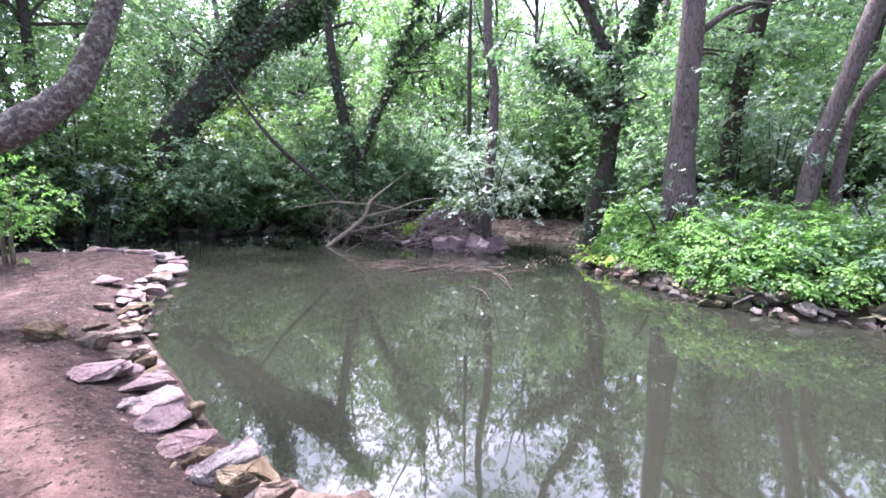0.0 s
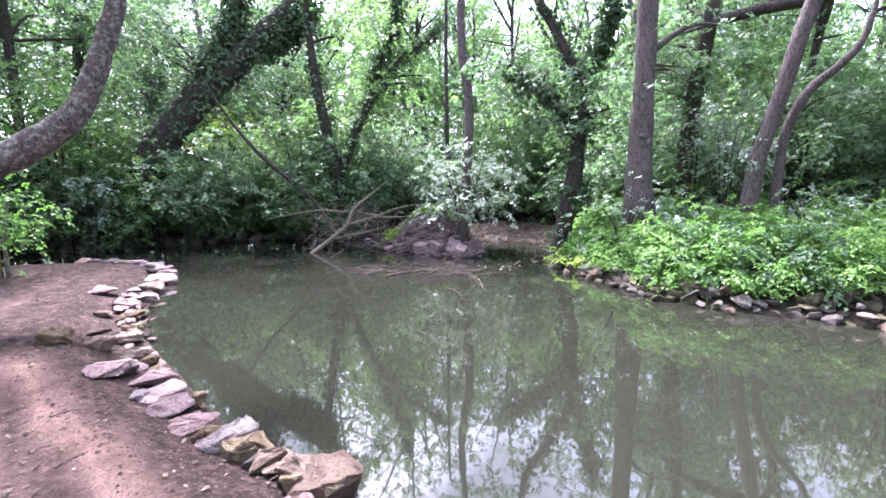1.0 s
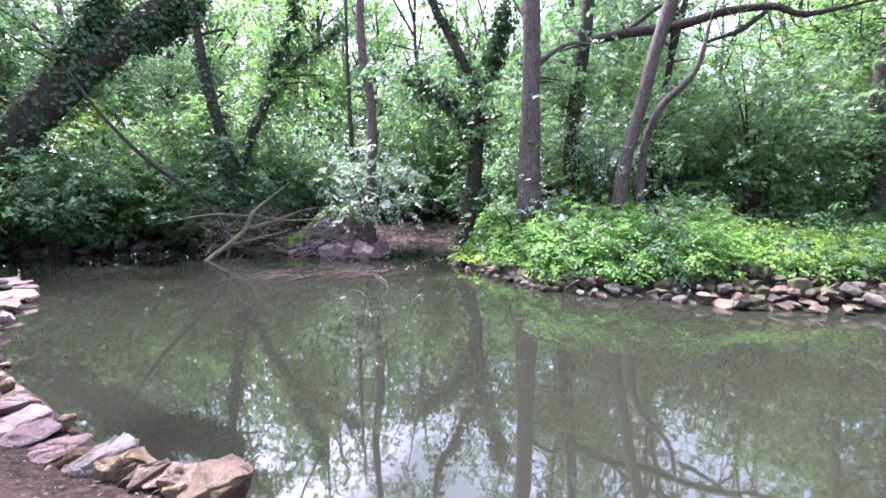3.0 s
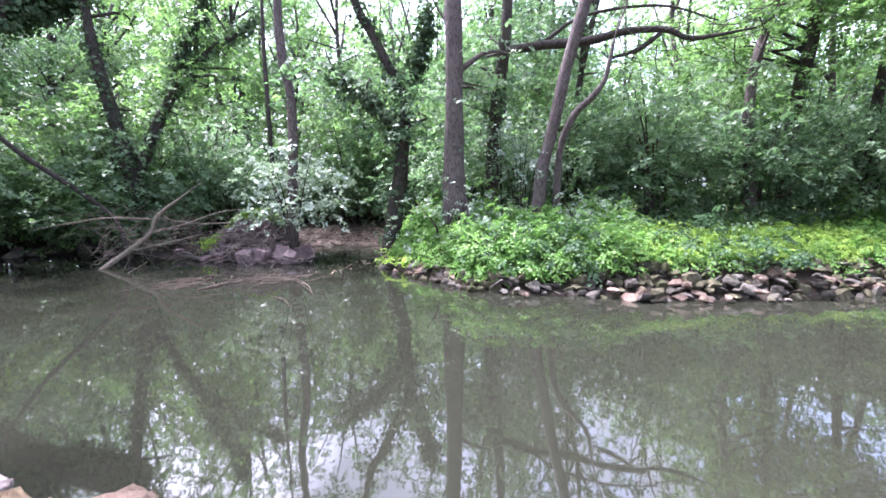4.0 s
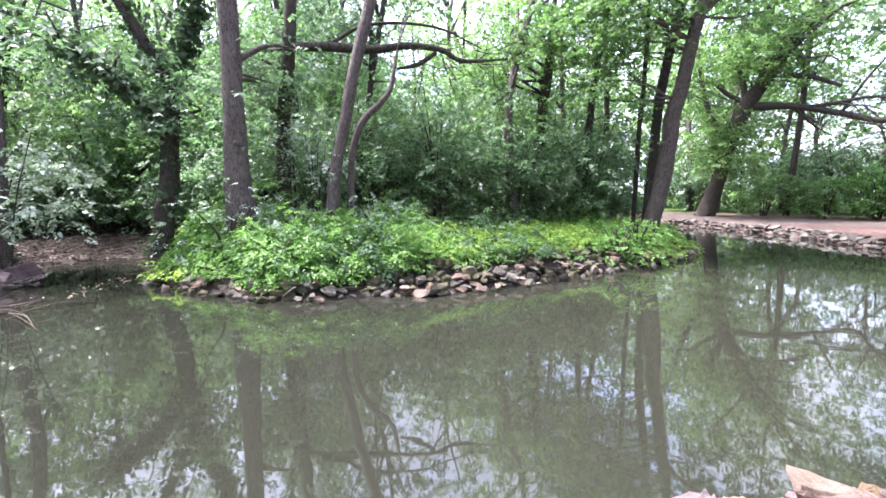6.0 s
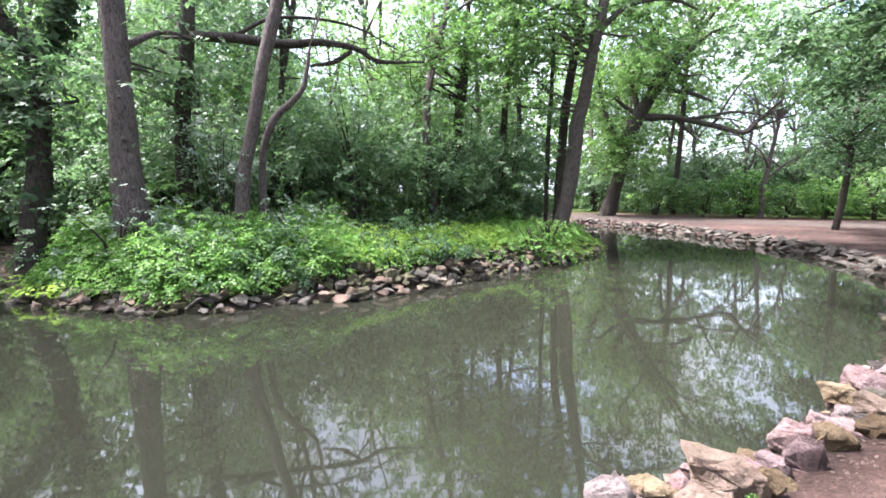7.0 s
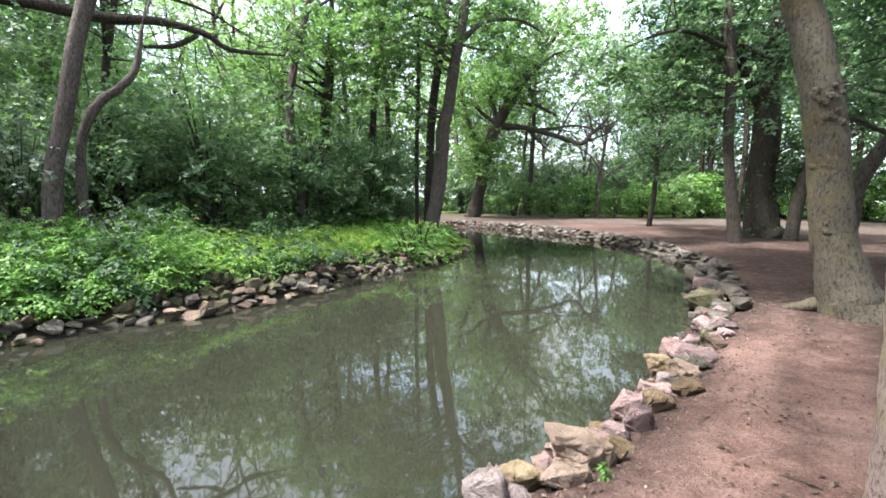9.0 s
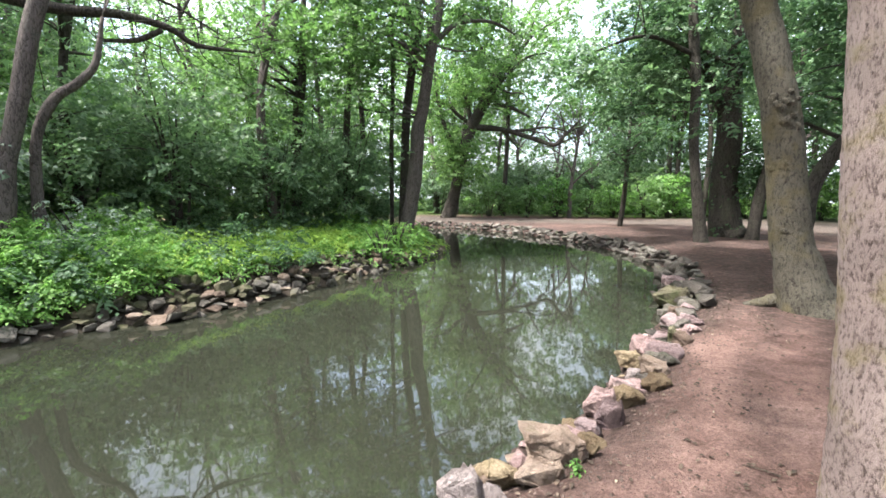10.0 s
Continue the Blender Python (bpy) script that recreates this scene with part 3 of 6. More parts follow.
def tree(label, trunk, limbs=(), bark=BARK_GREY, leaf=LEAF_WOOD, blobs=(), ivy=0, ivy_reach=0.25, seed=1, sides=14, name="tree", burls=(), grain=0.0, **crown):
    """A tree of a trunk, limbs and a leafy crown. blobs: rows of centre, radii and number of clumps."""
    rng = np.random.default_rng(seed)
    x, y, z, r = trunk[0]
    ground = float(ground_height(x, y))
    ob = thing(name, (x, y, min(z, ground)), label, "tree", "trees by the pond")
    if z > ground - 0.1:
        dx, dy = (np.array(trunk[0]) - np.array(trunk[1]))[:2] * 0.3
        trunk = [(x + dx, y + dy, ground - 0.15, r * 1.25)] + list(trunk)
    bole = stem("trunk", trunk, bark, ob, sides=sides, steps=20 if grain else 6, grain=grain)
    for limb in limbs:
        stem("limb", limb, bark, ob, sides=8, steps=5)
    for bx, by, bz, br in burls:
        bm = bmesh.new()
        bmesh.ops.create_icosphere(bm, subdivisions=2, radius=br)
        for v in bm.verts:
            v.co *= 1 + 0.7 * noise.noise(v.co * 22 + Vector((bz, 0, 0))) + 0.4 * noise.noise(v.co * 55 + Vector((0, bz, 0)))
            v.co = Vector((bx, by, bz)) + Vector((v.co.x, v.co.y, v.co.z * 1.15)) - ob.location
        part("burl", bm, bark, bole, "knobbly swelling of the bark", smooth=True)
    stems = [trunk, *limbs]
    if blobs:
        clumps = np.vstack([blob_points(rng, k, c, rad) for c, rad, k in blobs])
        crown_parts(ob, clumps, rng, leaf, wood=bark, stems=stems, **crown)
    if ivy:
        for path in stems[: 1 + len(limbs)]:
            ivy_parts(ob, path, rng, ivy // len(stems), ivy_reach, 0.13).parent = bole
    return ob


def grow(ob, bark, starts, seed, depth=3, up=0.05):
    """Branching boughs for a tree. starts: rows of place, way, length and radius. The thick ones are limbs, the rest one spray of twigs."""
    rng = np.random.default_rng(seed)
    thin = []

    def bough(p, d, length, r, level):
        p, d = np.array(p, float), np.array(d, float)
        pts = [(*p, r)]
        for k in range(1, 5):
            d = d / np.linalg.norm(d) + rng.normal(0, 0.24, 3) + [0, 0, up]
            d = d / np.linalg.norm(d)
            p = p + d * length / 4
            pts.append((*p, r * (1 - 0.19 * k)))
        if level == 0:
            stem("limb", pts, bark, ob, sides=7, steps=3)
        else:
            thin.append(pts)
        if level < depth:
            for k in range(3):
                j = rng.integers(1, 5)
                bough(pts[j][:3], d + rng.normal(0, 0.6, 3), length * rng.uniform(0.5, 0.72), pts[j][3] * 0.62, level + 1)

    for place, way_out, length, r in starts:
        bough(place, way_out, length, r, 0)
    many_stems("branchwork", thin, bark, ob, sides=4, steps=2)
    return ob


# on the island
tree("tall straight grey-trunked tree rising from the green island", [(-3.5, 8.74, 1.11, 0.30), (-3.54, 8.72, 1.83, 0.25), (-3.55, 8.72, 2.52, 0.222),
     (-3.54, 8.72, 3.59, 0.19), (-3.54, 8.72, 4.53, 0.185), (-3.58, 8.71, 6.5, 0.17), (-3.6, 8.8, 9.0, 0.11), (-3.5, 8.9, 11.0, 0.05)],
     [[(-3.54, 8.72, 4.1, 0.07), (-3.0, 9.2, 4.6, 0.045), (-2.6, 9.8, 4.7, 0.02)]],
     blobs=[((-3.5, 11.0, 9.8), (2.2, 1.6, 2.0), 7), ((-3.1, 9.9, 4.4), (1.0, 0.9, 0.9), 9)], seed=11, twigs=2, burls=[(-3.46, 8.52, 2.62, 0.045), (-3.44, 8.54, 2.46, 0.035), (-3.47, 8.53, 1.95, 0.05), (-3.40, 8.54, 1.8, 0.035), (-3.48, 8.54, 3.3, 0.03)])
tree("slender leaning grey tree on the island", [(-1.8, 9.04, 1.07, 0.157), (-1.7, 9.06, 2.17, 0.122), (-1.55, 9.09, 2.83, 0.121), (-1.3, 9.13, 4.12, 0.12),
     (-0.97, 9.17, 5.4, 0.115), (-0.5, 9.3, 7.5, 0.09), (-0.2, 9.6, 9.5, 0.05)], blobs=[((-0.1, 11.4, 9.6), (1.8, 1.2, 1.6), 4)], seed=12, twigs=2)
tree("thin crooked tree curving beside a leaning one", [(-1.46, 9.51, 1.03, 0.095), (-1.46, 9.51, 1.85, 0.08), (-1.4, 9.52, 2.66, 0.072), (-1.16, 9.55, 3.24, 0.075),
     (-0.81, 9.59, 3.6, 0.066), (-0.58, 9.61, 3.96, 0.055), (-0.45, 9.65, 4.7, 0.03)], blobs=[((-0.5, 10.3, 6.4), (0.8, 0.7, 0.5), 3)], seed=13, leaf=LEAF_WOOD, sides=8)
tree("dark branching ivy-clad tree at the creek mouth", [(-5.58, 9.53, 0.33, 0.24), (-5.48, 9.56, 1.15, 0.20), (-5.35, 9.62, 1.85, 0.20), (-5.3, 9.65, 2.68, 0.175), (-5.21, 9.69, 3.48, 0.145),
     (-5.26, 9.67, 4.14, 0.13), (-5.56, 9.51, 4.68, 0.12), (-5.85, 9.34, 5.35, 0.105), (-6.2, 9.13, 6.13, 0.10), (-6.5, 9.2, 8.0, 0.05)],
     [[(-5.3, 9.65, 2.95, 0.13), (-5.73, 9.42, 3.57, 0.10), (-6.2, 9.13, 4.06, 0.075), (-6.65, 8.82, 4.48, 0.045)],
      [(-5.25, 9.68, 3.9, 0.09), (-4.9, 9.9, 4.9, 0.07), (-4.75, 10.1, 6.0, 0.05)]],
     bark=BARK_DARK, leaf=LEAF_WOOD, blobs=[((-5.8, 10.6, 8.2), (2.4, 2.0, 2.2), 13), ((-6.6, 9.4, 4.3), (1.1, 0.9, 0.9), 10), ((-5.0, 9.1, 3.3), (0.9, 0.6, 0.9), 9)], ivy=2600, seed=14, twigs=2)
tree("slim pale tree standing in the brushwood heap", [(-7.76, 8.32, 0.57, 0.145), (-7.69, 8.38, 1.76, 0.12), (-7.64, 8.43, 3.05, 0.118), (-7.65, 8.41, 4.03, 0.105), (-7.74, 8.34, 4.71, 0.11),
     (-7.78, 8.3, 5.52, 0.10), (-7.75, 8.32, 6.5, 0.09), (-7.6, 8.5, 9.2, 0.05)], [[(-7.7, 8.38, 4.4, 0.035), (-8.1, 8.8, 5.1, 0.025), (-8.3, 9.1, 5.8, 0.012)]],
     blobs=[((-7.2, 10.2, 9.6), (1.8, 1.4, 1.6), 6)], seed=15, twigs=2)
tree("very thin dark sapling among the trees", [(-9.3, 9.6, 0.5, 0.07), (-9.26, 9.4, 2.27, 0.06), (-9.25, 9.35, 3.9, 0.06), (-9.27, 9.35, 5.47, 0.055), (-9.26, 9.4, 8.0, 0.03)],
     bark=BARK_DARK, blobs=[((-9.2, 10.2, 8.6), (1.2, 1.0, 1.2), 6)], seed=16, sides=7)

# the left shore
# the crown clumps near (-14.4, 1.0) are added out of view to shade the bank
tree("massive leaning ivy-covered tree over the dark inlet", [(-15.94, 2.45, 0.30, 0.492), (-15.84, 3.03, 1.75, 0.460), (-15.62, 3.65, 3.09, 0.439), (-15.30, 4.60, 4.34, 0.471), (-14.98, 5.49, 5.40, 0.428),
     (-14.45, 6.55, 6.52, 0.385), (-13.91, 7.48, 7.66, 0.300), (-13.27, 8.56, 9.51, 0.161)],
     [[(-15.25, 4.76, 4.67, 0.321), (-15.09, 5.26, 5.85, 0.268), (-14.87, 5.75, 6.89, 0.214), (-14.77, 5.99, 8.65, 0.107)],
      [(-14.55, 6.32, 5.98, 0.139), (-14.02, 7.22, 6.67, 0.118), (-13.70, 7.69, 7.31, 0.086)]],
     bark=BARK_DARK, leaf=LEAF_WOOD, blobs=[((-14.2, 6.0, 9.6), (2.4, 2.4, 2.0), 16), ((-15.2, 3.0, 6.6), (1.4, 1.8, 1.5), 18), ((-14.4, 1.0, 8.8), (2.0, 1.8, 1.2), 14), ((-14.2, 4.2, 2.0), (1.1, 1.2, 0.8), 14)],
     ivy=13000, ivy_reach=0.36, seed=17, twigs=5)
# its high limb and clumps towards (-9.6, 0.2) are added unseen, for shade on the bank
tree("lichen-spotted trunk bowed low over the bank", [(-6.6, -3.4, 0.2, 0.26), (-6.75, -2.6, 1.0, 0.22), (-6.9, -1.5, 1.65, 0.175), (-6.96, -0.54, 1.82, 0.165), (-6.98, 0.04, 2.02, 0.155), (-6.97, 0.32, 2.21, 0.148),
     (-6.94, 0.63, 2.48, 0.135), (-6.91, 0.86, 2.9, 0.12), (-6.88, 1.07, 3.49, 0.108), (-6.86, 1.2, 3.95, 0.10), (-6.8, 1.5, 5.5, 0.08), (-6.7, 1.6, 7.5, 0.04)], [[(-6.8, 1.5, 5.6, 0.06), (-8.2, 1.1, 7.0, 0.05), (-9.5, 0.7, 8.0, 0.03)]],
     bark=BARK_LICHEN, leaf=LEAF_BRIGHT, blobs=[((-6.7, 1.0, 7.9), (2.0, 1.6, 1.2), 14), ((-9.6, 0.2, 8.4), (2.2, 1.6, 1.0), 14)], seed=18, twigs=2, sides=36, grain=0.008)
tree("ivy-clad forked tree leaning among bright foliage", [(-12.6, 7.7, 0.5, 0.28), (-12.5, 7.6, 1.82, 0.25), (-12.5, 7.4, 3.17, 0.17), (-12.6, 7.2, 4.47, 0.14), (-12.7, 7.1, 5.56, 0.12), (-12.8, 7.0, 7.5, 0.06)],
     [[(-12.5, 7.6, 1.82, 0.19), (-12.1, 8.1, 3.35, 0.145), (-11.7, 8.6, 4.54, 0.10), (-11.2, 9.2, 5.56, 0.08), (-10.6, 9.8, 6.16, 0.065), (-10.2, 10.2, 6.7, 0.04)],
      [(-11.7, 8.6, 4.62, 0.08), (-11.5, 8.8, 5.7, 0.066), (-11.2, 9.1, 6.53, 0.05), (-11.1, 9.2, 7.6, 0.03)]],
     bark=BARK_DARK, leaf=LEAF_BRIGHT, blobs=[((-12.6, 8.6, 7.4), (2.1, 1.8, 1.8), 11), ((-12.2, 8.9, 8.1), (1.8, 1.5, 1.2), 10), ((-11.2, 9.3, 5.2), (1.3, 1.3, 1.2), 12), ((-12.8, 8.6, 4.2), (1.4, 1.0, 1.4), 12)], ivy=3000, ivy_reach=0.22, seed=19, twigs=2)
tree("bare slanting dead stem in the thicket", [(-11.6, 6.6, 0.9, 0.054), (-11.85, 6.0, 1.68, 0.054), (-12.19, 5.24, 2.44, 0.054), (-12.4, 4.69, 3.15, 0.042), (-12.55, 4.28, 3.82, 0.030), (-12.7, 3.9, 4.6, 0.012)],
     bark=BARK_DARK, seed=20, sides=8)

# the right-hand end of the island
tree("crooked main trunk at the island's end", [(6.61, 11.92, 0.67, 0.25), (6.81, 11.81, 1.79, 0.225), (6.93, 11.74, 3.27, 0.22), (6.96, 11.73, 3.83, 0.20), (7.1, 11.64, 4.54, 0.18), (7.24, 11.55, 5.76, 0.165),
     (7.41, 11.44, 6.79, 0.15), (7.6, 11.4, 8.5, 0.11), (7.7, 11.5, 10.5, 0.05)],
     [[(7.35, 11.5, 6.3, 0.09), (8.1, 11.3, 7.0, 0.07), (9.2, 11.0, 7.2, 0.05), (10.2, 10.8, 6.9, 0.025)], [(7.05, 11.7, 4.2, 0.07), (7.5, 12.2, 5.6, 0.06), (7.9, 12.6, 7.4, 0.04)]],
     blobs=[((7.0, 12.4, 9.4), (3.0, 2.6, 2.8), 28), ((5.6, 11.9, 6.6), (1.6, 1.5, 1.6), 22), ((9.4, 11.4, 7.2), (1.7, 1.2, 1.3), 24), ((5.2, 11.8, 5.4), (1.5, 1.1, 1.3), 16)], leaf=LEAF_BRIGHT, seed=21, twigs=2)
tree("second dark trunk beside a crooked one", [(6.81, 12.5, 0.71, 0.13), (6.89, 12.46, 2.49, 0.135), (6.94, 12.43, 4.2, 0.135), (7.09, 12.34, 5.67, 0.13), (7.25, 12.25, 6.9, 0.12), (7.3, 12.4, 9.0, 0.06)],
     bark=BARK_DARK, blobs=[((6.2, 12.8, 8.0), (1.8, 1.6, 1.6), 20)], leaf=LEAF_BRIGHT, seed=22)
tree("thin dark stem in the clump of trunks", [(6.55, 12.69, 0.7, 0.073), (6.55, 12.71, 3.38, 0.07), (6.6, 12.7, 5.09, 0.065), (6.6, 12.71, 7.25, 0.04)], bark=BARK_DARK, seed=23, sides=7)
tree("dark tree half hidden in light foliage", [(4.0, 14.5, 0.6, 0.2), (4.0, 14.47, 3.0, 0.16), (4.13, 14.45, 4.62, 0.16), (4.25, 14.43, 5.7, 0.15), (4.4, 14.5, 8.0, 0.08)],
     bark=BARK_DARK, leaf=LEAF_BRIGHT, blobs=[((4.6, 14.6, 7.6), (2.2, 2.0, 1.7), 30), ((3.0, 13.8, 5.8), (2.0, 1.2, 1.6), 26)], seed=24, twigs=2)
branchy = tree("tree with a long bare horizontal branch", [(-3.3, 10.9, 0.6, 0.2), (-3.2, 10.6, 3.0, 0.16), (-2.85, 10.15, 4.85, 0.14), (-2.7, 10.2, 7.5, 0.08)],
     [[(-2.76, 10.07, 4.85, 0.095), (-1.93, 9.95, 4.84, 0.100), (-1.05, 10.08, 4.84, 0.095), (-0.23, 10.14, 4.96, 0.076), (0.51, 10.13, 4.89, 0.062), (1.00, 10.09, 4.65, 0.048), (2.01, 9.95, 4.67, 0.019)],
      [(-0.48, 10.13, 4.46, 0.028), (0.01, 10.14, 4.57, 0.048), (0.41, 10.14, 4.83, 0.048)],
      [(-1.93, 9.95, 4.88, 0.048), (-1.10, 10.12, 5.38, 0.038), (0.37, 10.30, 5.43, 0.028), (1.47, 10.40, 5.02, 0.014)]],
     bark=BARK_DARK, blobs=[((-3.2, 12.8, 9.2), (2.0, 1.4, 1.8), 6), ((-4.0, 11.0, 4.6), (1.2, 1.0, 1.0), 14)], seed=25, twigs=2)

twigs = []
for k in range(34):
    x, z, a = -0.9 + 0.09 * k, 4.85 + 0.28 * math.sin(k * 2.1), -0.4 + 1.1 * math.sin(k * 1.7)
    y = 10.1 + 0.35 * math.sin(k * 3.3)
    twigs.append([(x, 10.1, z, 0.012), (x + 0.45 * math.cos(a), y, z + 0.4 * math.sin(a), 0.008), (x + 1.0 * math.cos(a + 0.4), y + 0.1, z + 0.8 * math.sin(a + 0.4), 0.003)])
many_stems("bare_twig", twigs, BARK_DARK, branchy, "tangle of thin bare twigs", sides=4)

# across the path


def fork(x, y, z, r, dx, dy, dz):
    """A thinning side limb from a place on a limb."""
    return [(x, y, z, r), (x + dx * 0.5 + 0.1, y + dy * 0.5 + 0.05, z + dz * 0.6, r * 0.6), (x + dx, y + dy, z + dz, r * 0.15)]


OLD_FORKS = [(21.31, 21.16, 5.76, 0.09, 1.6, -0.9, 3.0), (22.4, 20.01, 5.26, 0.08, 2.2, -2.0, 1.0), (19.87, 22.52, 6.34, 0.08, 1.7, -0.9, -1.7),
             (18.36, 23.77, 6.65, 0.2, -1.2, 0.7, 3.9), (19.1, 23.18, 8.21, 0.16, 1.9, -1.0, 3.0), (22.84, 19.51, 5.95, 0.06, -0.6, 0.5, 2.2)]
old = tree("old spreading tree on the sandy clearing", [(17.1, 24.69, 0.33, 0.56), (17.47, 24.43, 2.21, 0.39), (17.83, 24.17, 4.65, 0.40), (18.36, 23.77, 6.65, 0.42), (19.1, 23.18, 8.21, 0.29), (19.76, 22.62, 10.32, 0.22), (20.82, 21.65, 11.6, 0.13), (21.5, 21.0, 13.0, 0.06)],
     [[(18.36, 23.77, 6.49, 0.28), (19.87, 22.52, 6.34, 0.165), (21.31, 21.16, 5.76, 0.15), (22.4, 20.01, 5.26, 0.14), (22.84, 19.51, 5.95, 0.09), (23.4, 18.9, 6.8, 0.05)],
      [(18.8, 23.43, 7.44, 0.2), (19.05, 23.22, 9.19, 0.16), (19.34, 22.98, 10.09, 0.13), (18.43, 23.71, 12.4, 0.08)],
      [(19.45, 22.89, 8.0, 0.16), (20.43, 22.02, 7.7, 0.12), (21.24, 21.24, 7.1, 0.08)],
      [(17.5, 24.4, 4.9, 0.2), (16.6, 24.8, 7.0, 0.15), (16.0, 25.0, 10.0, 0.08)]] + [fork(*row) for row in OLD_FORKS],
     bark=BARK_DARK, leaf=LEAF_FAR, blobs=[((17.6, 24.4, 11.5), (4.2, 4.0, 3.2), 60), ((22.0, 21.5, 11.8), (3.2, 2.8, 2.0), 12), ((20.6, 19.2, 12.6), (2.8, 2.4, 1.6), 10), ((16.6, 24.5, 6.0), (2.2, 2.0, 2.2), 18), ((16.6, 23.2, 4.2), (1.7, 1.1, 1.5), 16), ((19.5, 22.5, 9.4), (2.6, 2.2, 1.8), 20), ((15.6, 22.6, 9.0), (2.2, 1.8, 1.8), 16)], seed=26, size=0.2, spread=0.9, twigs=2)
grow(old, BARK_DARK, [((19.1, 23.18, 8.2), (0.5, -0.7, 0.5), 5.0, 0.17), ((18.4, 23.7, 6.6), (-0.7, 0.4, 0.8), 4.5, 0.16), ((20.4, 22.0, 6.2), (0.7, -0.7, 0.25), 4.4, 0.12), ((19.5, 22.8, 9.6), (0.6, -0.5, 0.3), 4.2, 0.13),
                      ((22.4, 20.0, 5.3), (0.5, -0.6, 0.6), 3.2, 0.08), ((18.0, 24.0, 5.2), (0.4, -0.4, 0.9), 3.6, 0.13)], 126)
bare = tree("half-bare many-branched tree on the clearing's edge", [(24.6, 20.4, 0.4, 0.17), (24.5, 20.3, 2.2, 0.14), (24.7, 20.2, 4.2, 0.11), (24.8, 20.0, 6.0, 0.08)], bark=BARK_GREY, leaf=LEAF_FAR,
            blobs=[((24.8, 20.0, 8.6), (2.4, 2.4, 1.8), 12)], seed=34, size=0.16)
grow(bare, BARK_GREY, [((24.5, 20.3, 2.6), (0.6, -0.5, 0.9), 4.0, 0.08), ((24.6, 20.2, 3.3), (-0.7, 0.4, 0.8), 4.0, 0.08), ((24.7, 20.1, 4.6), (0.5, -0.2, 1.0), 4.0, 0.08), ((24.8, 20.0, 5.6), (-0.2, 0.3, 1.0), 3.8, 0.07)], 134)
for at_x, at_y, at_turn in ((28.4, 25.2, 70), (31.2, 23.4, 200), (27.0, 28.0, 140)):
    copy_thing(bare, pose(at_x, at_y, 0.3, 0, 0, at_turn))
tree("young dark-leaved tree on the open soil", [(19.67, 13.1, 0.3, 0.13), (19.74, 12.99, 1.81, 0.12), (19.77, 12.94, 3.49, 0.10), (19.79, 12.92, 5.4, 0.07), (19.78, 12.94, 7.02, 0.03)],
     bark=BARK_DARK, leaf=LEAF_DARK, blobs=[((19.8, 12.9, 4.6), (1.7, 1.7, 2.4), 44)], seed=27, twigs=2, size=0.13)
tree("straight slim trunk on the shaded soil", [(15.16, 7.07, 0.4, 0.22), (15.06, 7.27, 1.99, 0.165), (14.98, 7.45, 3.65, 0.15), (14.95, 7.5, 5.45, 0.155), (14.87, 7.65, 7.05, 0.15), (14.8, 7.8, 9.0, 0.1)], [[(14.9, 7.6, 6.4, 0.08), (13.4, 8.4, 6.9, 0.06), (11.8, 9.2, 6.3, 0.03)]],
     bark=BARK_DARK, leaf=LEAF_WOOD, blobs=[((14.6, 8.2, 8.4), (2.2, 2.4, 2.0), 34), ((11.8, 9.4, 6.1), (1.3, 0.9, 1.0), 13), ((14.0, 9.2, 6.0), (1.3, 1.5, 0.9), 14)], seed=28, twigs=7, size=0.16)
thick = tree("thick dark old tree with a swollen base", [(18.12, 7.54, 0.43, 0.62), (18.03, 7.74, 2.25, 0.47), (18.05, 7.69, 3.92, 0.42), (18.03, 7.75, 5.15, 0.39), (18.04, 7.72, 6.55, 0.28), (18.07, 7.65, 7.92, 0.24), (18.06, 7.67, 10.0, 0.16)],
     [[(18.03, 7.75, 4.75, 0.28), (17.79, 8.29, 6.04, 0.21), (17.58, 8.73, 7.33, 0.18), (17.33, 9.22, 8.44, 0.16), (17.03, 9.77, 9.6, 0.12)],
      [(17.5, 8.73, 7.29, 0.10), (16.95, 9.5, 7.72, 0.09), (16.56, 10.16, 7.52, 0.06), (16.13, 10.83, 7.18, 0.03)]],
     bark=BARK_DARK, leaf=LEAF_DARK, blobs=[((17.6, 8.6, 8.6), (3.2, 3.2, 2.2), 50), ((16.4, 10.6, 6.6), (1.6, 1.8, 1.4), 26), ((18.6, 6.7, 3.4), (1.2, 1.2, 0.9), 10)], ivy=2500, ivy_reach=0.12, seed=29, twigs=2, size=0.17, per=190)
grow(thick, BARK_DARK, [((17.6, 8.7, 7.3), (-0.5, 0.9, 0.1), 3.8, 0.10), ((17.3, 9.2, 8.4), (-0.4, 0.9, 0.0), 3.6, 0.10), ((18.0, 7.7, 6.4), (-0.3, 0.8, 0.6), 3.6, 0.12)], 129, up=0.0)
tree("short leaning trunk beside an old tree", [(17.56, 6.48, 0.34, 0.22), (17.59, 6.41, 1.43, 0.20), (17.7, 6.3, 2.6, 0.16), (17.9, 6.0, 4.5, 0.12), (18.1, 5.6, 7.0, 0.06)],
     bark=BARK_DARK, leaf=LEAF_DARK, blobs=[((18.2, 5.4, 6.4), (2.0, 2.0, 1.8), 26)], seed=30, twigs=2, size=0.17)
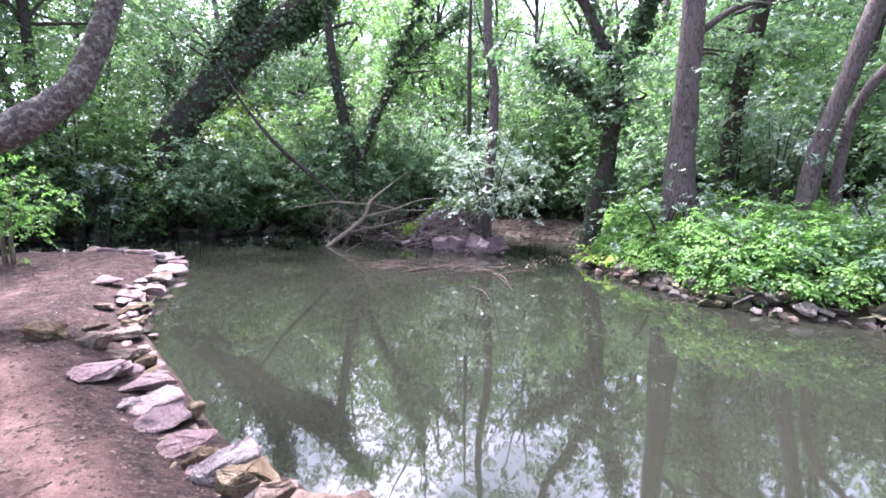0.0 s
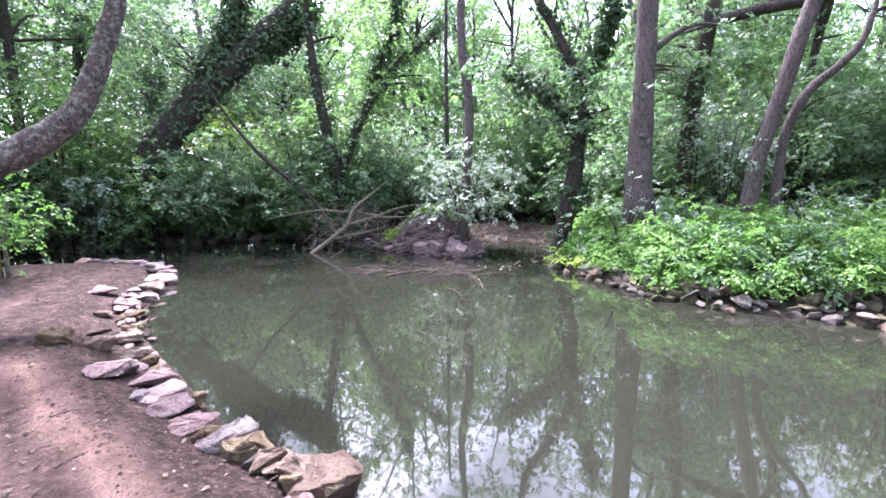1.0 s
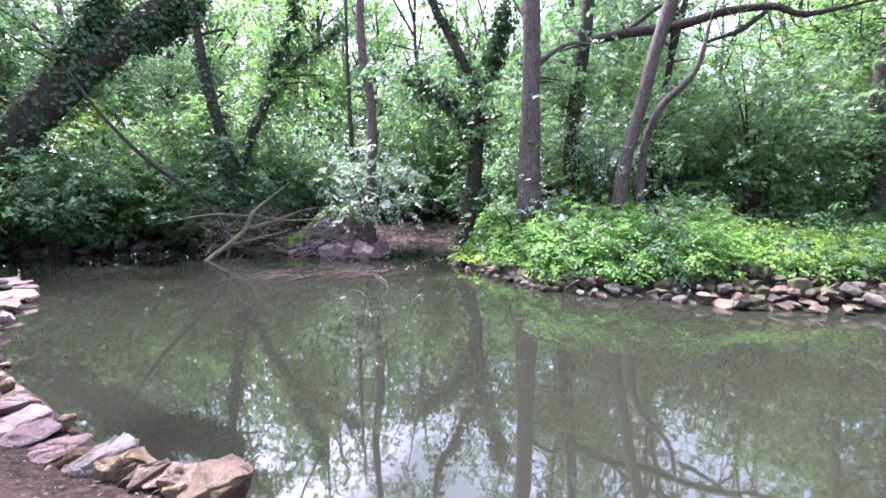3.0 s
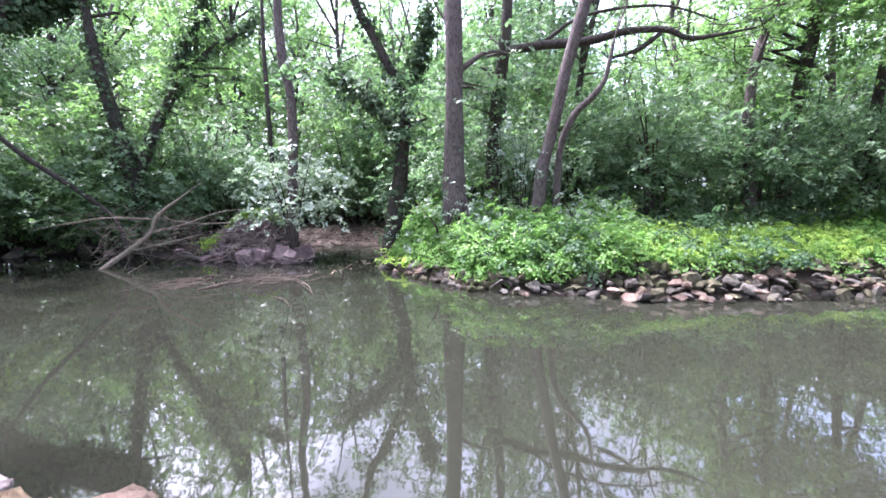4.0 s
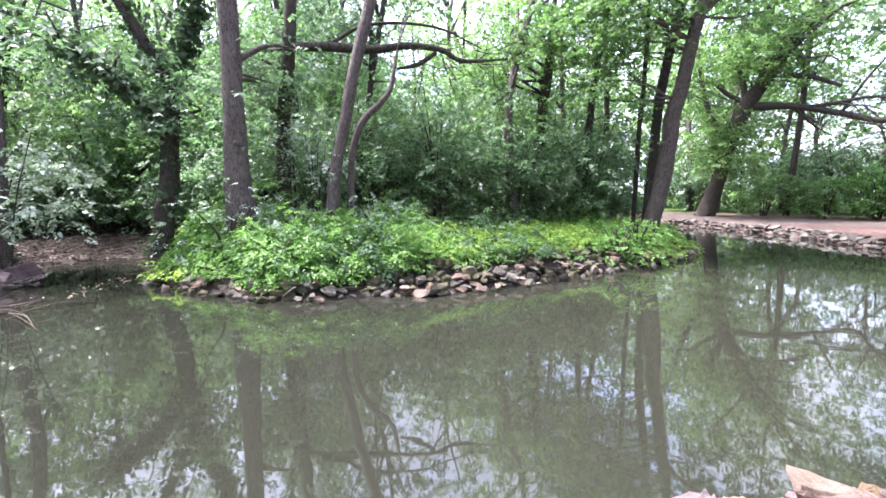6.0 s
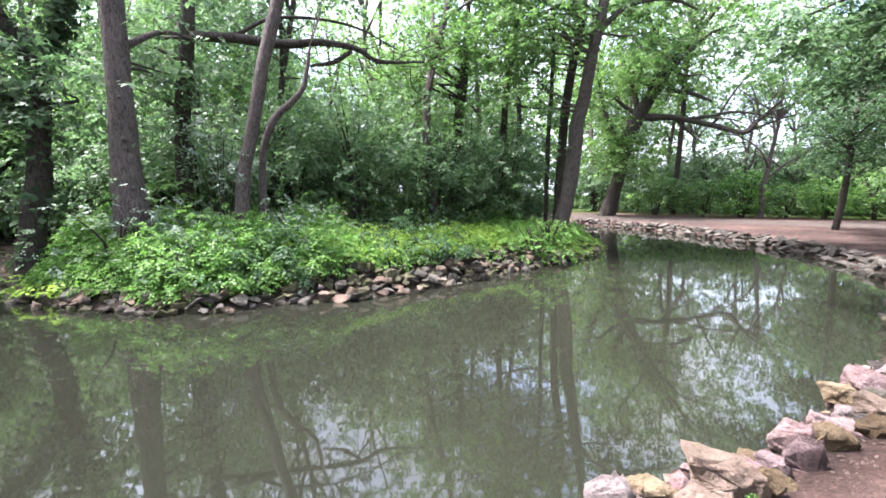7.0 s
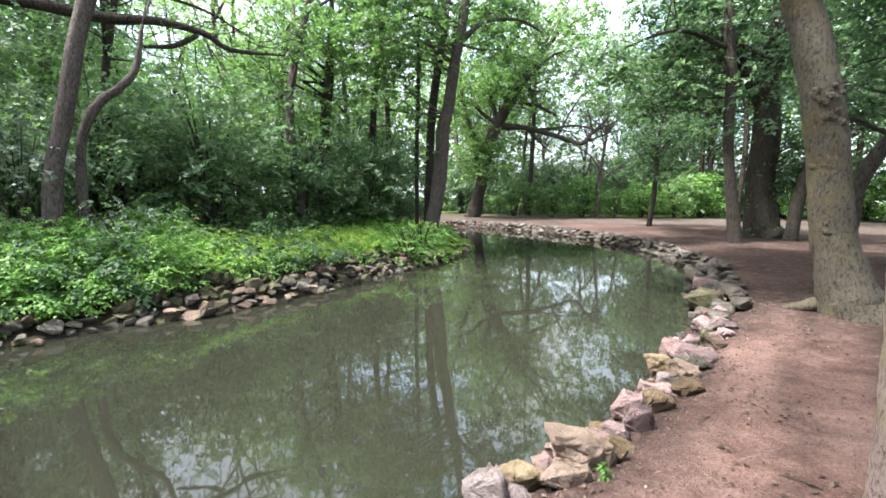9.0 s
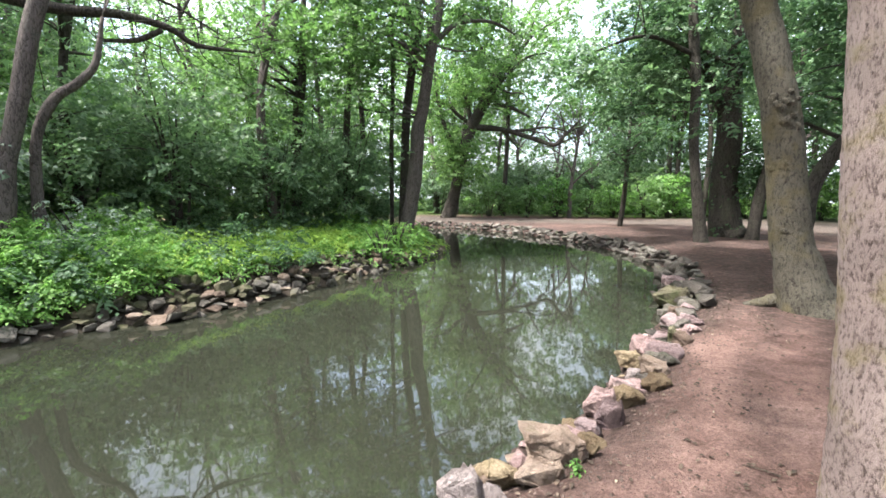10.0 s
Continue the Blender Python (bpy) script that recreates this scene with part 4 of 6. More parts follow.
tree("dark leaning tree behind the trunks", [(11.6, 3.5, 0.3, 0.18), (11.62, 3.36, 1.2, 0.15), (11.65, 3.3, 2.04, 0.14), (11.75, 3.0, 2.79, 0.135), (11.95, 2.5, 3.6, 0.12), (12.3, 1.8, 5.5, 0.07)],
     bark=BARK_DARK, leaf=LEAF_DARK, blobs=[((12.4, 2.0, 5.8), (2.2, 2.2, 2.2), 40), ((12.0, 3.6, 5.0), (1.6, 1.4, 1.6), 18)], seed=31, twigs=4, size=0.14)
WARTS = []
wart_rng = np.random.default_rng(35)
for at_x, at_y, at_z, count in ((7.00, 2.44, 3.03, 9), (7.02, 2.41, 2.74, 9), (7.04, 2.36, 2.2, 6), (7.07, 2.24, 1.36, 5)):
    for k in range(count):
        turn = wart_rng.normal(3.6, 0.45)
        WARTS.append((at_x + 0.185 * math.cos(turn), at_y + 0.185 * math.sin(turn), at_z + wart_rng.normal(0, 0.06), wart_rng.uniform(0.03, 0.05)))
# high boughs reaching over the water are added out of view to shade the soil
tree("knobbly grey trunk flaring into roots on the path", [(7.16, 1.93, 0.30, 0.40), (7.13, 2.02, 0.52, 0.31), (7.08, 2.19, 1.18, 0.235), (7.05, 2.30, 1.85, 0.217), (7.03, 2.38, 2.51, 0.215), (6.98, 2.5, 3.25, 0.205), (6.93, 2.67, 3.92, 0.20),
     (6.88, 2.77, 4.37, 0.20), (6.8, 2.95, 5.6, 0.19), (6.7, 3.2, 8.0, 0.12)],
     [[(7.2, 1.85, 0.55, 0.16), (7.45, 1.68, 0.36, 0.12), (7.75, 1.5, 0.28, 0.05)], [(7.1, 1.9, 0.5, 0.14), (7.0, 1.6, 0.36, 0.09), (6.95, 1.35, 0.28, 0.04)], [(7.12, 2.1, 0.5, 0.12), (7.0, 2.35, 0.36, 0.09), (6.85, 2.6, 0.28, 0.04)], [(6.8, 2.95, 5.8, 0.1), (7.3, 4.0, 7.7, 0.08), (8.1, 5.2, 9.0, 0.04)]],
     burls=WARTS,
     bark=BARK_OCHRE, leaf=LEAF_WOOD, blobs=[((7.4, 2.2, 9.0), (3.6, 3.0, 1.8), 60), ((8.2, 5.4, 9.2), (3.4, 2.6, 1.4), 54), ((5.4, 4.8, 9.2), (2.2, 1.7, 0.9), 36)], seed=32, twigs=2, sides=44, grain=0.009, size=0.16, per=180)
# its wide overhead crown is unseen, with limbs added to shade the near bank
tree("rough pale trunk close beside the path", [(2.76, 0.42, 0.30, 0.27), (2.73, 0.44, 0.7, 0.235), (2.70, 0.47, 1.2, 0.215), (2.67, 0.51, 1.8, 0.210), (2.66, 0.53, 2.4, 0.210), (2.62, 0.60, 3.2, 0.21), (2.5, 0.8, 5.5, 0.17), (2.4, 0.9, 8.0, 0.1)],
     [[(2.5, 0.8, 5.6, 0.1), (1.2, 1.1, 7.6, 0.08), (-0.4, 1.3, 9.0, 0.04)], [(2.5, 0.8, 5.8, 0.1), (0.0, -0.4, 7.6, 0.08), (-2.8, -1.5, 8.5, 0.04)]],
     bark=BARK_PALE, leaf=LEAF_WOOD, blobs=[((2.2, -0.4, 9.0), (4.2, 3.4, 1.6), 60), ((-3.0, -1.6, 8.6), (3.4, 2.6, 1.4), 26), ((-0.5, 1.4, 9.2), (3.2, 2.0, 1.2), 34)], seed=33, twigs=2, sides=64, grain=0.007)

# ---------------------------------------------------------------- woodland behind


def woodland_tree(seed, leaf, bark, tall, wide, low, clumps):
    """A generic tree of the wood, standing at the origin."""
    rng = np.random.default_rng(seed)
    ob = thing("woodland_tree", (0, 0, 0), "green broad-leaved tree standing in the wood", "tree", "trees of the wood")
    bend = rng.normal(0, 0.5, (4, 2))
    trunk = [(0, 0, -0.2, 0.14), (bend[0, 0] * 0.3, bend[0, 1] * 0.3, tall * 0.25, 0.11), (bend[1, 0], bend[1, 1], tall * 0.55, 0.08), (bend[2, 0] * 1.2, bend[2, 1] * 1.2, tall * 0.84, 0.02)]
    stem("trunk", trunk, bark, ob, sides=8)
    limbs = []
    for k in range(4):
        a, z0 = rng.uniform(0, math.tau), tall * rng.uniform(0.25, 0.6)
        j = spline(trunk, 8)
        b = j[np.abs(j[:, 2] - z0).argmin()]
        reach = wide * rng.uniform(0.5, 0.8)
        limbs.append([(b[0], b[1], b[2], 0.07), (b[0] + math.cos(a) * reach * 0.5, b[1] + math.sin(a) * reach * 0.5, b[2] + tall * 0.1, 0.05),
                      (b[0] + math.cos(a) * reach, b[1] + math.sin(a) * reach, b[2] + tall * 0.22, 0.02)])
        stem("limb", limbs[-1], bark, ob, sides=6)
    pts = blob_points(rng, clumps, (0, 0, (tall + low) / 2), (wide, wide, (tall - low) / 2), 0.35)
    pts = pts[(pts[:, 2] < tall * 0.55) | (np.sin(pts[:, 0] * 2.2 + seed) * np.cos(pts[:, 1] * 2.2) > 0.1)]
    crown_parts(ob, pts, rng, leaf, per=165, spread=0.66, size=0.118, twigs=3, simple=True, wood=bark, stems=[trunk, *limbs])
    return ob


def shrub(seed, leaf, tall, wide, clumps, label, per=135, size=0.108, bark=BARK_DARK, low=0.04, thick=1.0):
    """A many-stemmed shrub at the origin, leafy to the ground."""
    rng = np.random.default_rng(seed)
    ob = thing("shrub", (0, 0, 0), label, "shrub", "shrubs under the trees")
    stems = []
    for k in range(7):
        a, r = rng.uniform(0, math.tau), wide * rng.uniform(0.3, 0.8)
        stems.append([(0.1 * math.cos(a), 0.1 * math.sin(a), -0.1, 0.035 * thick), (r * 0.4 * math.cos(a), r * 0.4 * math.sin(a), tall * 0.45, 0.024 * thick), (r * math.cos(a), r * math.sin(a), tall * rng.uniform(0.7, 0.95), 0.008)])
        stem("stem", stems[-1], bark, ob, sides=5, steps=3)
    pts = blob_points(rng, clumps, (0, 0, tall * (1 + low) / 2), (wide, wide, tall * (1 - low) / 2), 0.4)
    crown_parts(ob, pts, rng, leaf, per=per, spread=0.46, flat=0.10, size=size, twigs=4, simple=True, wood=bark, stems=stems)
    return ob


def scatter(models, places, rng, lo=0.85, hi=1.25):
    """Copies of the models at places on the ground, turned and sized at random; the first copies reuse the models."""
    used = set()
    for k, (x, y) in enumerate(places):
        model = models[k % len(models)]
        z = float(ground_height(x, y))
        s = rng.uniform(lo, hi)
        m = Matrix.LocRotScale((x, y, z - 0.05), Euler((rng.normal(0, 0.03), rng.normal(0, 0.03), rng.uniform(0, math.tau))), (s, s, s * rng.uniform(0.9, 1.1)))
        if id(model) not in used:
            used.add(id(model))
            target = model
        else:
            target = copy_thing(model, Matrix())
        target.matrix_basis = m


def ring_places(rng, count, box, keep, gap):
    """Random places in a box, apart from one another, where keep(x, y, s, which) holds."""
    out, tries = [], 0
    while len(out) < count and tries < 6000:
        tries += 1
        x, y = rng.uniform(box[0], box[1]), rng.uniform(box[2], box[3])
        s, which = shore_distance(np.array([x]), np.array([y]))
        if keep(x, y, s[0], which[0]) and all((x - a) ** 2 + (y - b) ** 2 > gap ** 2 for a, b in out):
            out.append((x, y))
    return out


rng = np.random.default_rng(41)
trees_a = [woodland_tree(101, LEAF_WOOD, BARK_DARK, 14.6, 2.9, 1.6, 64), woodland_tree(102, LEAF_BRIGHT, BARK_GREY, 15.6, 2.8, 2.0, 62),
           woodland_tree(103, LEAF_DARK, BARK_GREY, 12.0, 2.9, 1.0, 60), woodland_tree(104, LEAF_BRIGHT, BARK_DARK, 16.6, 3.0, 2.4, 64)]
behind_island = ring_places(rng, 12, (-6, 15, 12.5, 30), lambda x, y, s, w: s > 2.6 and not (-0.08 < math.atan2(x, y) < 0.27 and 13.5 < y < 24) and w in (2, 3, 4) and y > 12.5 and math.hypot(x + 9.6, y - 11.0) > 5.5 and math.hypot(x - 6.8, y - 12) > 2.4, 2.4)
left_wood = ring_places(rng, 18, (-26, -8, -6, 24), lambda x, y, s, w: s > 2.4 and w in (4, 5) and math.hypot(x + 9.6, y - 11.0) > 5.5 and not -1.02 < math.atan2(x, y) < -0.72 and not (-18 < x < -9 and 6.5 < y < 12), 2.5)
far_right = ring_places(rng, 23, (20, 42, -14, 36), lambda x, y, s, w: not 0.75 < math.atan2(x, y) < 0.96 and (s > 12 and (x - 17) * 0.72 + (y - 20.5) * 0.69 > 8 or (x > 30 and y < 12)), 2.6)
# trees behind the camera, out of view, added to shade the near bank
back_side = ring_places(rng, 7, (-15, 21, -11, -5), lambda x, y, s, w: s > 4.6, 3.6)
scatter(trees_a, behind_island + left_wood, rng, 0.75, 1.1)
scatter([copy_thing(trees_a[0], Matrix()), copy_thing(trees_a[2], Matrix())], [(-20.5, 2.5), (-19.5, 6.8), (-21.5, 10.0), (-18.5, -1.5), (-17.8, 0.6), (-26.0, 9.5), (-22.5, 0.0), (-23.0, 5.2), (-20.0, -4.2), (-25.0, 13.5)], rng, 1.05, 1.25)
scatter([copy_thing(trees_a[1], Matrix()), copy_thing(trees_a[3], Matrix())], [(-16.0, 18.5), (-21.0, 17.5), (1.6, 17.0), (3.2, 19.5), (-8.0, 18.4), (-5.2, 17.2), (-10.8, 19.6), (-12.6, 17.4), (-6.6, 20.5), (-3.6, 20.0), (-9.4, 22.5), (-12.5, 21.5)], rng, 0.8, 1.0)
scatter([copy_thing(trees_a[1], Matrix()), copy_thing(trees_a[3], Matrix())], [(-19.5, 14.0), (-16.5, 14.7), (-19.0, 19.4), (-23.5, 18.6), (-15.6, 25.4), (2.5, 24.0), (5.6, 25.0), (-0.2, 26.0)], rng, 0.8, 1.0)
scatter([copy_thing(trees_a[3], Matrix()), copy_thing(trees_a[1], Matrix())], [(22.8, 25.4), (-20.5, 18.3), (-17.6, 16.6), (-24.0, 21.0)], rng, 1.3, 1.5)
scatter([copy_thing(trees_a[1], Matrix()), copy_thing(trees_a[0], Matrix()), copy_thing(trees_a[3], Matrix())], [(20.5, 28.5), (23.0, 32.0), (35.0, 18.4)], rng, 1.05, 1.4)
# two unseen trees added to throw shade on the left bank
scatter([copy_thing(trees_a[0], Matrix()), copy_thing(trees_a[2], Matrix())], [(-13.0, -5.5), (-9.0, -5.6)], rng, 1.25, 1.4)
# mostly unseen trees, added to block light from behind and the right
scatter([copy_thing(t, Matrix()) for t in trees_a], back_side + [(14.5, -3.2), (19.0, -0.6), (23.5, 2.6), (25.0, -2.5), (10.5, -5.5)], rng, 1.2, 1.5)
scatter([copy_thing(t, Matrix()) for t in trees_a], far_right, rng, 1.3, 1.8)

rng = np.random.default_rng(42)
shrubs = [shrub(201, LEAF_WOOD, 3.2, 1.5, 46, "dense green understorey shrub"), shrub(202, LEAF_WOOD, 3.8, 1.6, 50, "broad leafy understorey shrub"),
          shrub(203, LEAF_BRIGHT, 4.6, 1.7, 54, "tall green understorey shrub")]
isle_edge = ring_places(rng, 26, (-6, 14, 10.4, 20), lambda x, y, s, w: w in (2, 3) and s > 2.6 and y > (11.4 if -4.5 < x < 2.5 else 10.4 + max(0, x + 3) * 0.18) and math.hypot(x - 6.8, y - 12) > 1.6, 1.5)
left_edge = ring_places(rng, 20, (-22, -9, -5, 20), lambda x, y, s, w: w in (4, 5) and s > 1.7 and not (-11.4 < x < -5.5 and y < 12.5), 1.5)
creek_edge = ring_places(rng, 7, (-14, -5, 14, 19), lambda x, y, s, w: s > 1.5 and w in (3, 4), 1.5)
scatter(shrubs, isle_edge + left_edge + creek_edge + [(-15.9, 1.3), (-15.3, 5.0), (-16.6, -0.4), (-14.4, 7.4), (-13.0, 7.9), (-12.6, 10.2)], rng)

back_shrubs = [copy_thing(shrubs[0], Matrix()), copy_thing(shrubs[2], Matrix())]
scatter(back_shrubs, [(-7.2, 13.6), (-8.6, 14.2), (-10.0, 13.8), (-6.2, 14.4), (-11.4, 13.2), (-9.2, 15.8), (-5.6, 13.0), (-18.4, 3.4), (-18.8, 5.6), (-17.4, 7.0)], rng, 0.8, 1.0)
low_shrubs = [shrub(204, LEAF_BRIGHT, 2.5, 1.5, 40, "light green shrub leaning over the water"), shrub(205, LEAF_WOOD, 2.3, 1.4, 36, "low green shrub leaning over the water")]
scatter([copy_thing(shrubs[0], Matrix())], [(6.6, 14.3), (7.5, 14.9)], rng, 0.5, 0.55)
scatter(low_shrubs, [(-17.3, -2.6), (-12.6, 7.8), (-13.2, 7.5), (-14.3, 7.0), (-15.0, 5.9), (-15.3, 4.5), (-15.7, 3.3), (-16.0, 2.1), (-16.4, 1.1), (-16.6, 0.0), (-17.0, -1.4)], rng, 0.85, 1.05)

rng = np.random.default_rng(43)
pale = [shrub(211, LEAF_PALE, 2.7, 1.4, 30, "pale-leaved shrub by the heap of brushwood", 110, 0.095, low=0.3, thick=0.5), shrub(212, LEAF_PALE, 1.25, 0.8, 12, "small pale-leaved shrub on the island", 120, 0.07, low=0.3),
        shrub(213, LEAF_PALE, 2.7, 0.85, 12, "tall pale-leaved elder beside a leaning trunk", 84, 0.095, low=0.55, thick=0.5)]
scatter(pale[:1], [(-7.62, 8.22)], rng, 0.98, 1.0)
scatter(pale[1:2], [(-2.6, 8.9), (-3.6, 8.35), (-0.9, 9.4)], rng, 0.85, 1.0)
scatter(pale[2:], [(-2.25, 9.6), (-14.7, 3.9), (-15.0, 1.6)], rng, 0.85, 1.0)
hedge = [shrub(221, LEAF_BRIGHT, 2.4, 1.6, 44, "light green rounded bush at the edge of the clearing", 70, 0.16), shrub(222, LEAF_HERB, 3.0, 1.7, 46, "bright green bush at the edge of the clearing", 70, 0.16)]
scatter(hedge, [(22.6, 22.6), (24.4, 21.5), (26.5, 20.4), (28.4, 19.6), (30.6, 18.3), (32.6, 17.6), (34.6, 16.0), (37.0, 14.0), (21.0, 25.0), (38.5, 10.0), (39.5, 6.0), (40.0, 2.0), (36.0, -3.0)], rng, 1.0, 1.35)
back_row = [copy_thing(shrubs[0], Matrix()), copy_thing(shrubs[1], Matrix())]
scatter(back_row, [(20.5, 31.0), (23.0, 29.6), (25.4, 28.4), (27.6, 27.2), (29.8, 25.8), (32.0, 24.4), (34.2, 22.8), (36.4, 21.0), (38.4, 18.6), (40.4, 15.6), (41.6, 12.0), (42.4, 8.0)], rng, 1.3, 1.7)
clump = shrub(241, LEAF_HERB, 0.95, 0.55, 13, "bushy dark green herb clump on the island's edge", 80, 0.08)
scatter([clump], [(4.75, 9.75), (5.5, 10.35), (6.1, 10.75), (-2.4, 7.35)], rng, 0.7, 1.0)
sapling = shrub(231, LEAF_HERB, 1.6, 0.6, 16, "small light-green sapling on the bare bank", 100, 0.085, DEADWOOD, 0.35)
sapling.matrix_basis = pose(-10.3, -0.06, 0.28) @ Matrix.Diagonal((0.72, 0.72, 0.95, 1))


# sun on the deep foliage is put into this bush's yellow leaf colour
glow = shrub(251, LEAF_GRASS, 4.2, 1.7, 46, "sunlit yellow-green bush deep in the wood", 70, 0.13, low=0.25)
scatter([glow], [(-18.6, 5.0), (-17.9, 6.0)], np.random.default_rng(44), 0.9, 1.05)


def far_woods():
    """The wood closing the view all round, too far to tell its trees apart."""
    rng = np.random.default_rng(51)
    m = 13500
    a = rng.uniform(0, math.tau, m)
    r = rng.uniform(33, 52, m)
    x, y = 4 + np.cos(a) * r, 8 + np.sin(a) * r
    top = 21.0 + 3.5 * np.sin(a * 9) + 3.0 * np.sin(a * 23 + 1)
    z = rng.uniform(0.0, 1, m) * top
    ahead = 0.25 + 0.75 * step(-0.5, 0.1, np.sin(a - 0.15))
    keep = rng.uniform(0, 1, m) < ahead * (1.2 - 1.15 * step(12, 21, z) + 0.25 * np.sin(a * 31) * (z > 10))
    gap = np.exp(-((np.degrees(np.arctan2(x, y)) - 49) / 6.5) ** 4)
    keep &= rng.uniform(0, 1, m) > 0.62 * gap * step(3, 7, z)
    at, n, size, head = spray_leaves(np.stack([x, y, z], 1)[keep], 42, 1.4, 0.45, 0.37, rng)
    leaf_mesh("far_woods", at, n, size, LEAF_FAR, rng=rng, simple=True, wide=0.85, heading=head * 2)
    ob = bpy.data.objects["far_woods"]
    return tagged(ob, "distant green woodland closing the view", "woods", kind="stuff")


far_woods()

# ---------------------------------------------------------------- low plants on the island


def herbs(name, label, count, leaf, size, per, where, height, seed):
    rng = np.random.default_rng(seed)
    x = rng.uniform(-6.2, 8.4, count * 6)
    y = rng.uniform(6.3, 14.0, count * 6)
    s, which = shore_distance(x, y)
    keep = (s > 0) & ((which == 3) | (which == 2)) & (rng.uniform(0, 1, len(x)) < where(x, y, s))
    x, y, s = x[keep][:count], y[keep][:count], s[keep][:count]
    tall = height(x, y, s) * (rng.uniform(0.55, 1.1, len(x)) + (rng.uniform(0, 1, len(x)) < 0.07) * rng.uniform(0.2, 0.7, len(x)))
    z = ground_height(x, y)
    fronds = max(2, round(per / 7))
    x, y, z, tall = (np.repeat(v, fronds) for v in (x, y, z, tall))
    m = len(x)
    up = rng.uniform(0.3, 1.0, m) ** 0.6
    a = rng.uniform(0, math.tau, m)
    out = np.stack([np.cos(a), np.sin(a), np.zeros(m)], 1)
    base = np.stack([x, y, z + tall * up], 1) + out * rng.uniform(0.01, 0.06, (m, 1))
    n = unit(np.array([0, 0, 1.0]) + out * (0.25 + 0.5 * (1 - up[:, None])) + rng.normal(0, 0.22, (m, 3)))
    head = unit(out - n * np.sum(out * n, axis=1, keepdims=True))
    at, n, size_of, head = twig_leaves(base, n, head, size * rng.uniform(0.65, 1.25, m), rng, 7)
    ob = leaf_mesh(name, at, n, size_of, leaf, rng=rng, heading=head * 2, simple=size < 0.07, wide=0.7)
    return tagged(ob, label, "plants", kind="stuff")


mound = lambda x, y: np.clip(0.5 + 0.45 * wave(x, y, 1.7, 3.0) + 0.35 * wave(y, x, 4.1, 1.0), 0, 1.2)
left_part = lambda x: 1 - step(-0.6, 1.2, x)
herbs("nettles", "dense bright green nettles and ground plants", 5400, LEAF_HERB, 0.064, 34,
      lambda x, y, s: np.maximum(0.25 + 0.75 * left_part(x), np.exp(-((x - 5.0) / 0.8) ** 2)) * (s > 0.22 + 0.32 * step(-2.0, 1, x) + 0.12 * wave(x, y, 3.0)) * (s < 3.2) * (0.12 + 0.88 * step(0.15, 0.5, mound(x, y))),
      lambda x, y, s: (0.30 + 0.42 * left_part(x) + 0.35 * np.exp(-((x - 5.0) / 0.7) ** 2)) * (0.2 + 1.2 * mound(x, y)) * (0.6 + 0.4 * step(0.2, 0.9, s)), 61)
herbs("ground_elder", "low sunlit yellow-green herbs and grass", 4400, LEAF_GRASS, 0.050, 26,
      lambda x, y, s: (0.35 + 0.65 * step(-1.0, 1.2, x)) * (s > 0.7) * (s < 3.8) * (0.4 + 0.6 * step(0.8, 1.6, s)),
      lambda x, y, s: 0.26 + 0.16 * mound(y, x) + 0.12 * left_part(x), 62)
herbs("elder_shoots", "blue-green leafy shoots overhanging the stones", 520, LEAF_DARK, 0.078, 35,
      lambda x, y, s: np.maximum(np.exp(-((x + 1.6) / 1.1) ** 2), 0.5 * np.exp(-((x - 1.6) / 0.8) ** 2)) * (s > 0.25) * (s < 1.5), lambda x, y, s: 0.5 + 0.45 * mound(y, x), 65)
herbs("woodland_herbs", "shaded herbs on the woodland floor", 1300, LEAF_WOOD, 0.09, 18, lambda x, y, s: (s > 2.6) * 1.0, lambda x, y, s: 0.45 + 0.25 * mound(x, y), 63)
herbs("tip_grass", "yellowish grass hanging at the island's ends", 420, LEAF_GRASS, 0.10, 22,
      lambda x, y, s: ((x > 5.6) & (s < 1.4)) * 1.0 + ((x < -4.3) & (s < 0.7)) * 0.8, lambda x, y, s: 0.22 + 0 * x, 64)

# ---------------------------------------------------------------- stones


def stone_mesh(seed, flat, name="stone", fine=False):
    """An angular field stone about 1 m long: the hull of random points, its edges worn, its faces uneven."""
    rng = np.random.default_rng(seed)
    bm = bmesh.new()
    corners = 15 if fine else 13
    pts = rng.uniform(-1, 1, (corners, 3))
    pts = pts / ((0.7 if fine else 0.5) * np.abs(pts).max(1, keepdims=True) + (0.3 if fine else 0.5) * np.linalg.norm(pts, axis=1, keepdims=True)) * rng.uniform(0.8, 1.0, (corners, 1)) * [0.5, 0.38, max(flat, 0.48 if fine else 0) * 0.5]
    for p in pts:
        bm.verts.new(p)
    bmesh.ops.convex_hull(bm, input=bm.verts)
    bmesh.ops.delete(bm, geom=[v for v in bm.verts if not v.link_faces], context="VERTS")
    bmesh.ops.bevel(bm, geom=list(bm.edges), offset=0.03 if fine else 0.012, segments=2 if fine else 1, profile=0.5, affect="EDGES", clamp_overlap=True)
    if fine:
        bmesh.ops.triangulate(bm, faces=bm.faces)
        bmesh.ops.subdivide_edges(bm, edges=[e for e in bm.edges if e.calc_length() > 0.08], cuts=2, use_grid_fill=True)
        bmesh.ops.triangulate(bm, faces=bm.faces)
    bm.normal_update()
    for v in bm.verts:
        q = v.co * 5 + Vector((seed, 0, 0))
        v.co += v.normal * ((0.05 if fine else 0.045) * noise.noise(q) + (0.05 * noise.noise(q * 2.2) + 0.035 * noise.noise(q * 5.5) if fine else 0))
    bmesh.ops.recalc_face_normals(bm, faces=bm.faces)
    me = bpy.data.meshes.new(name)
    bm.to_mesh(me)
    bm.free()
    return me


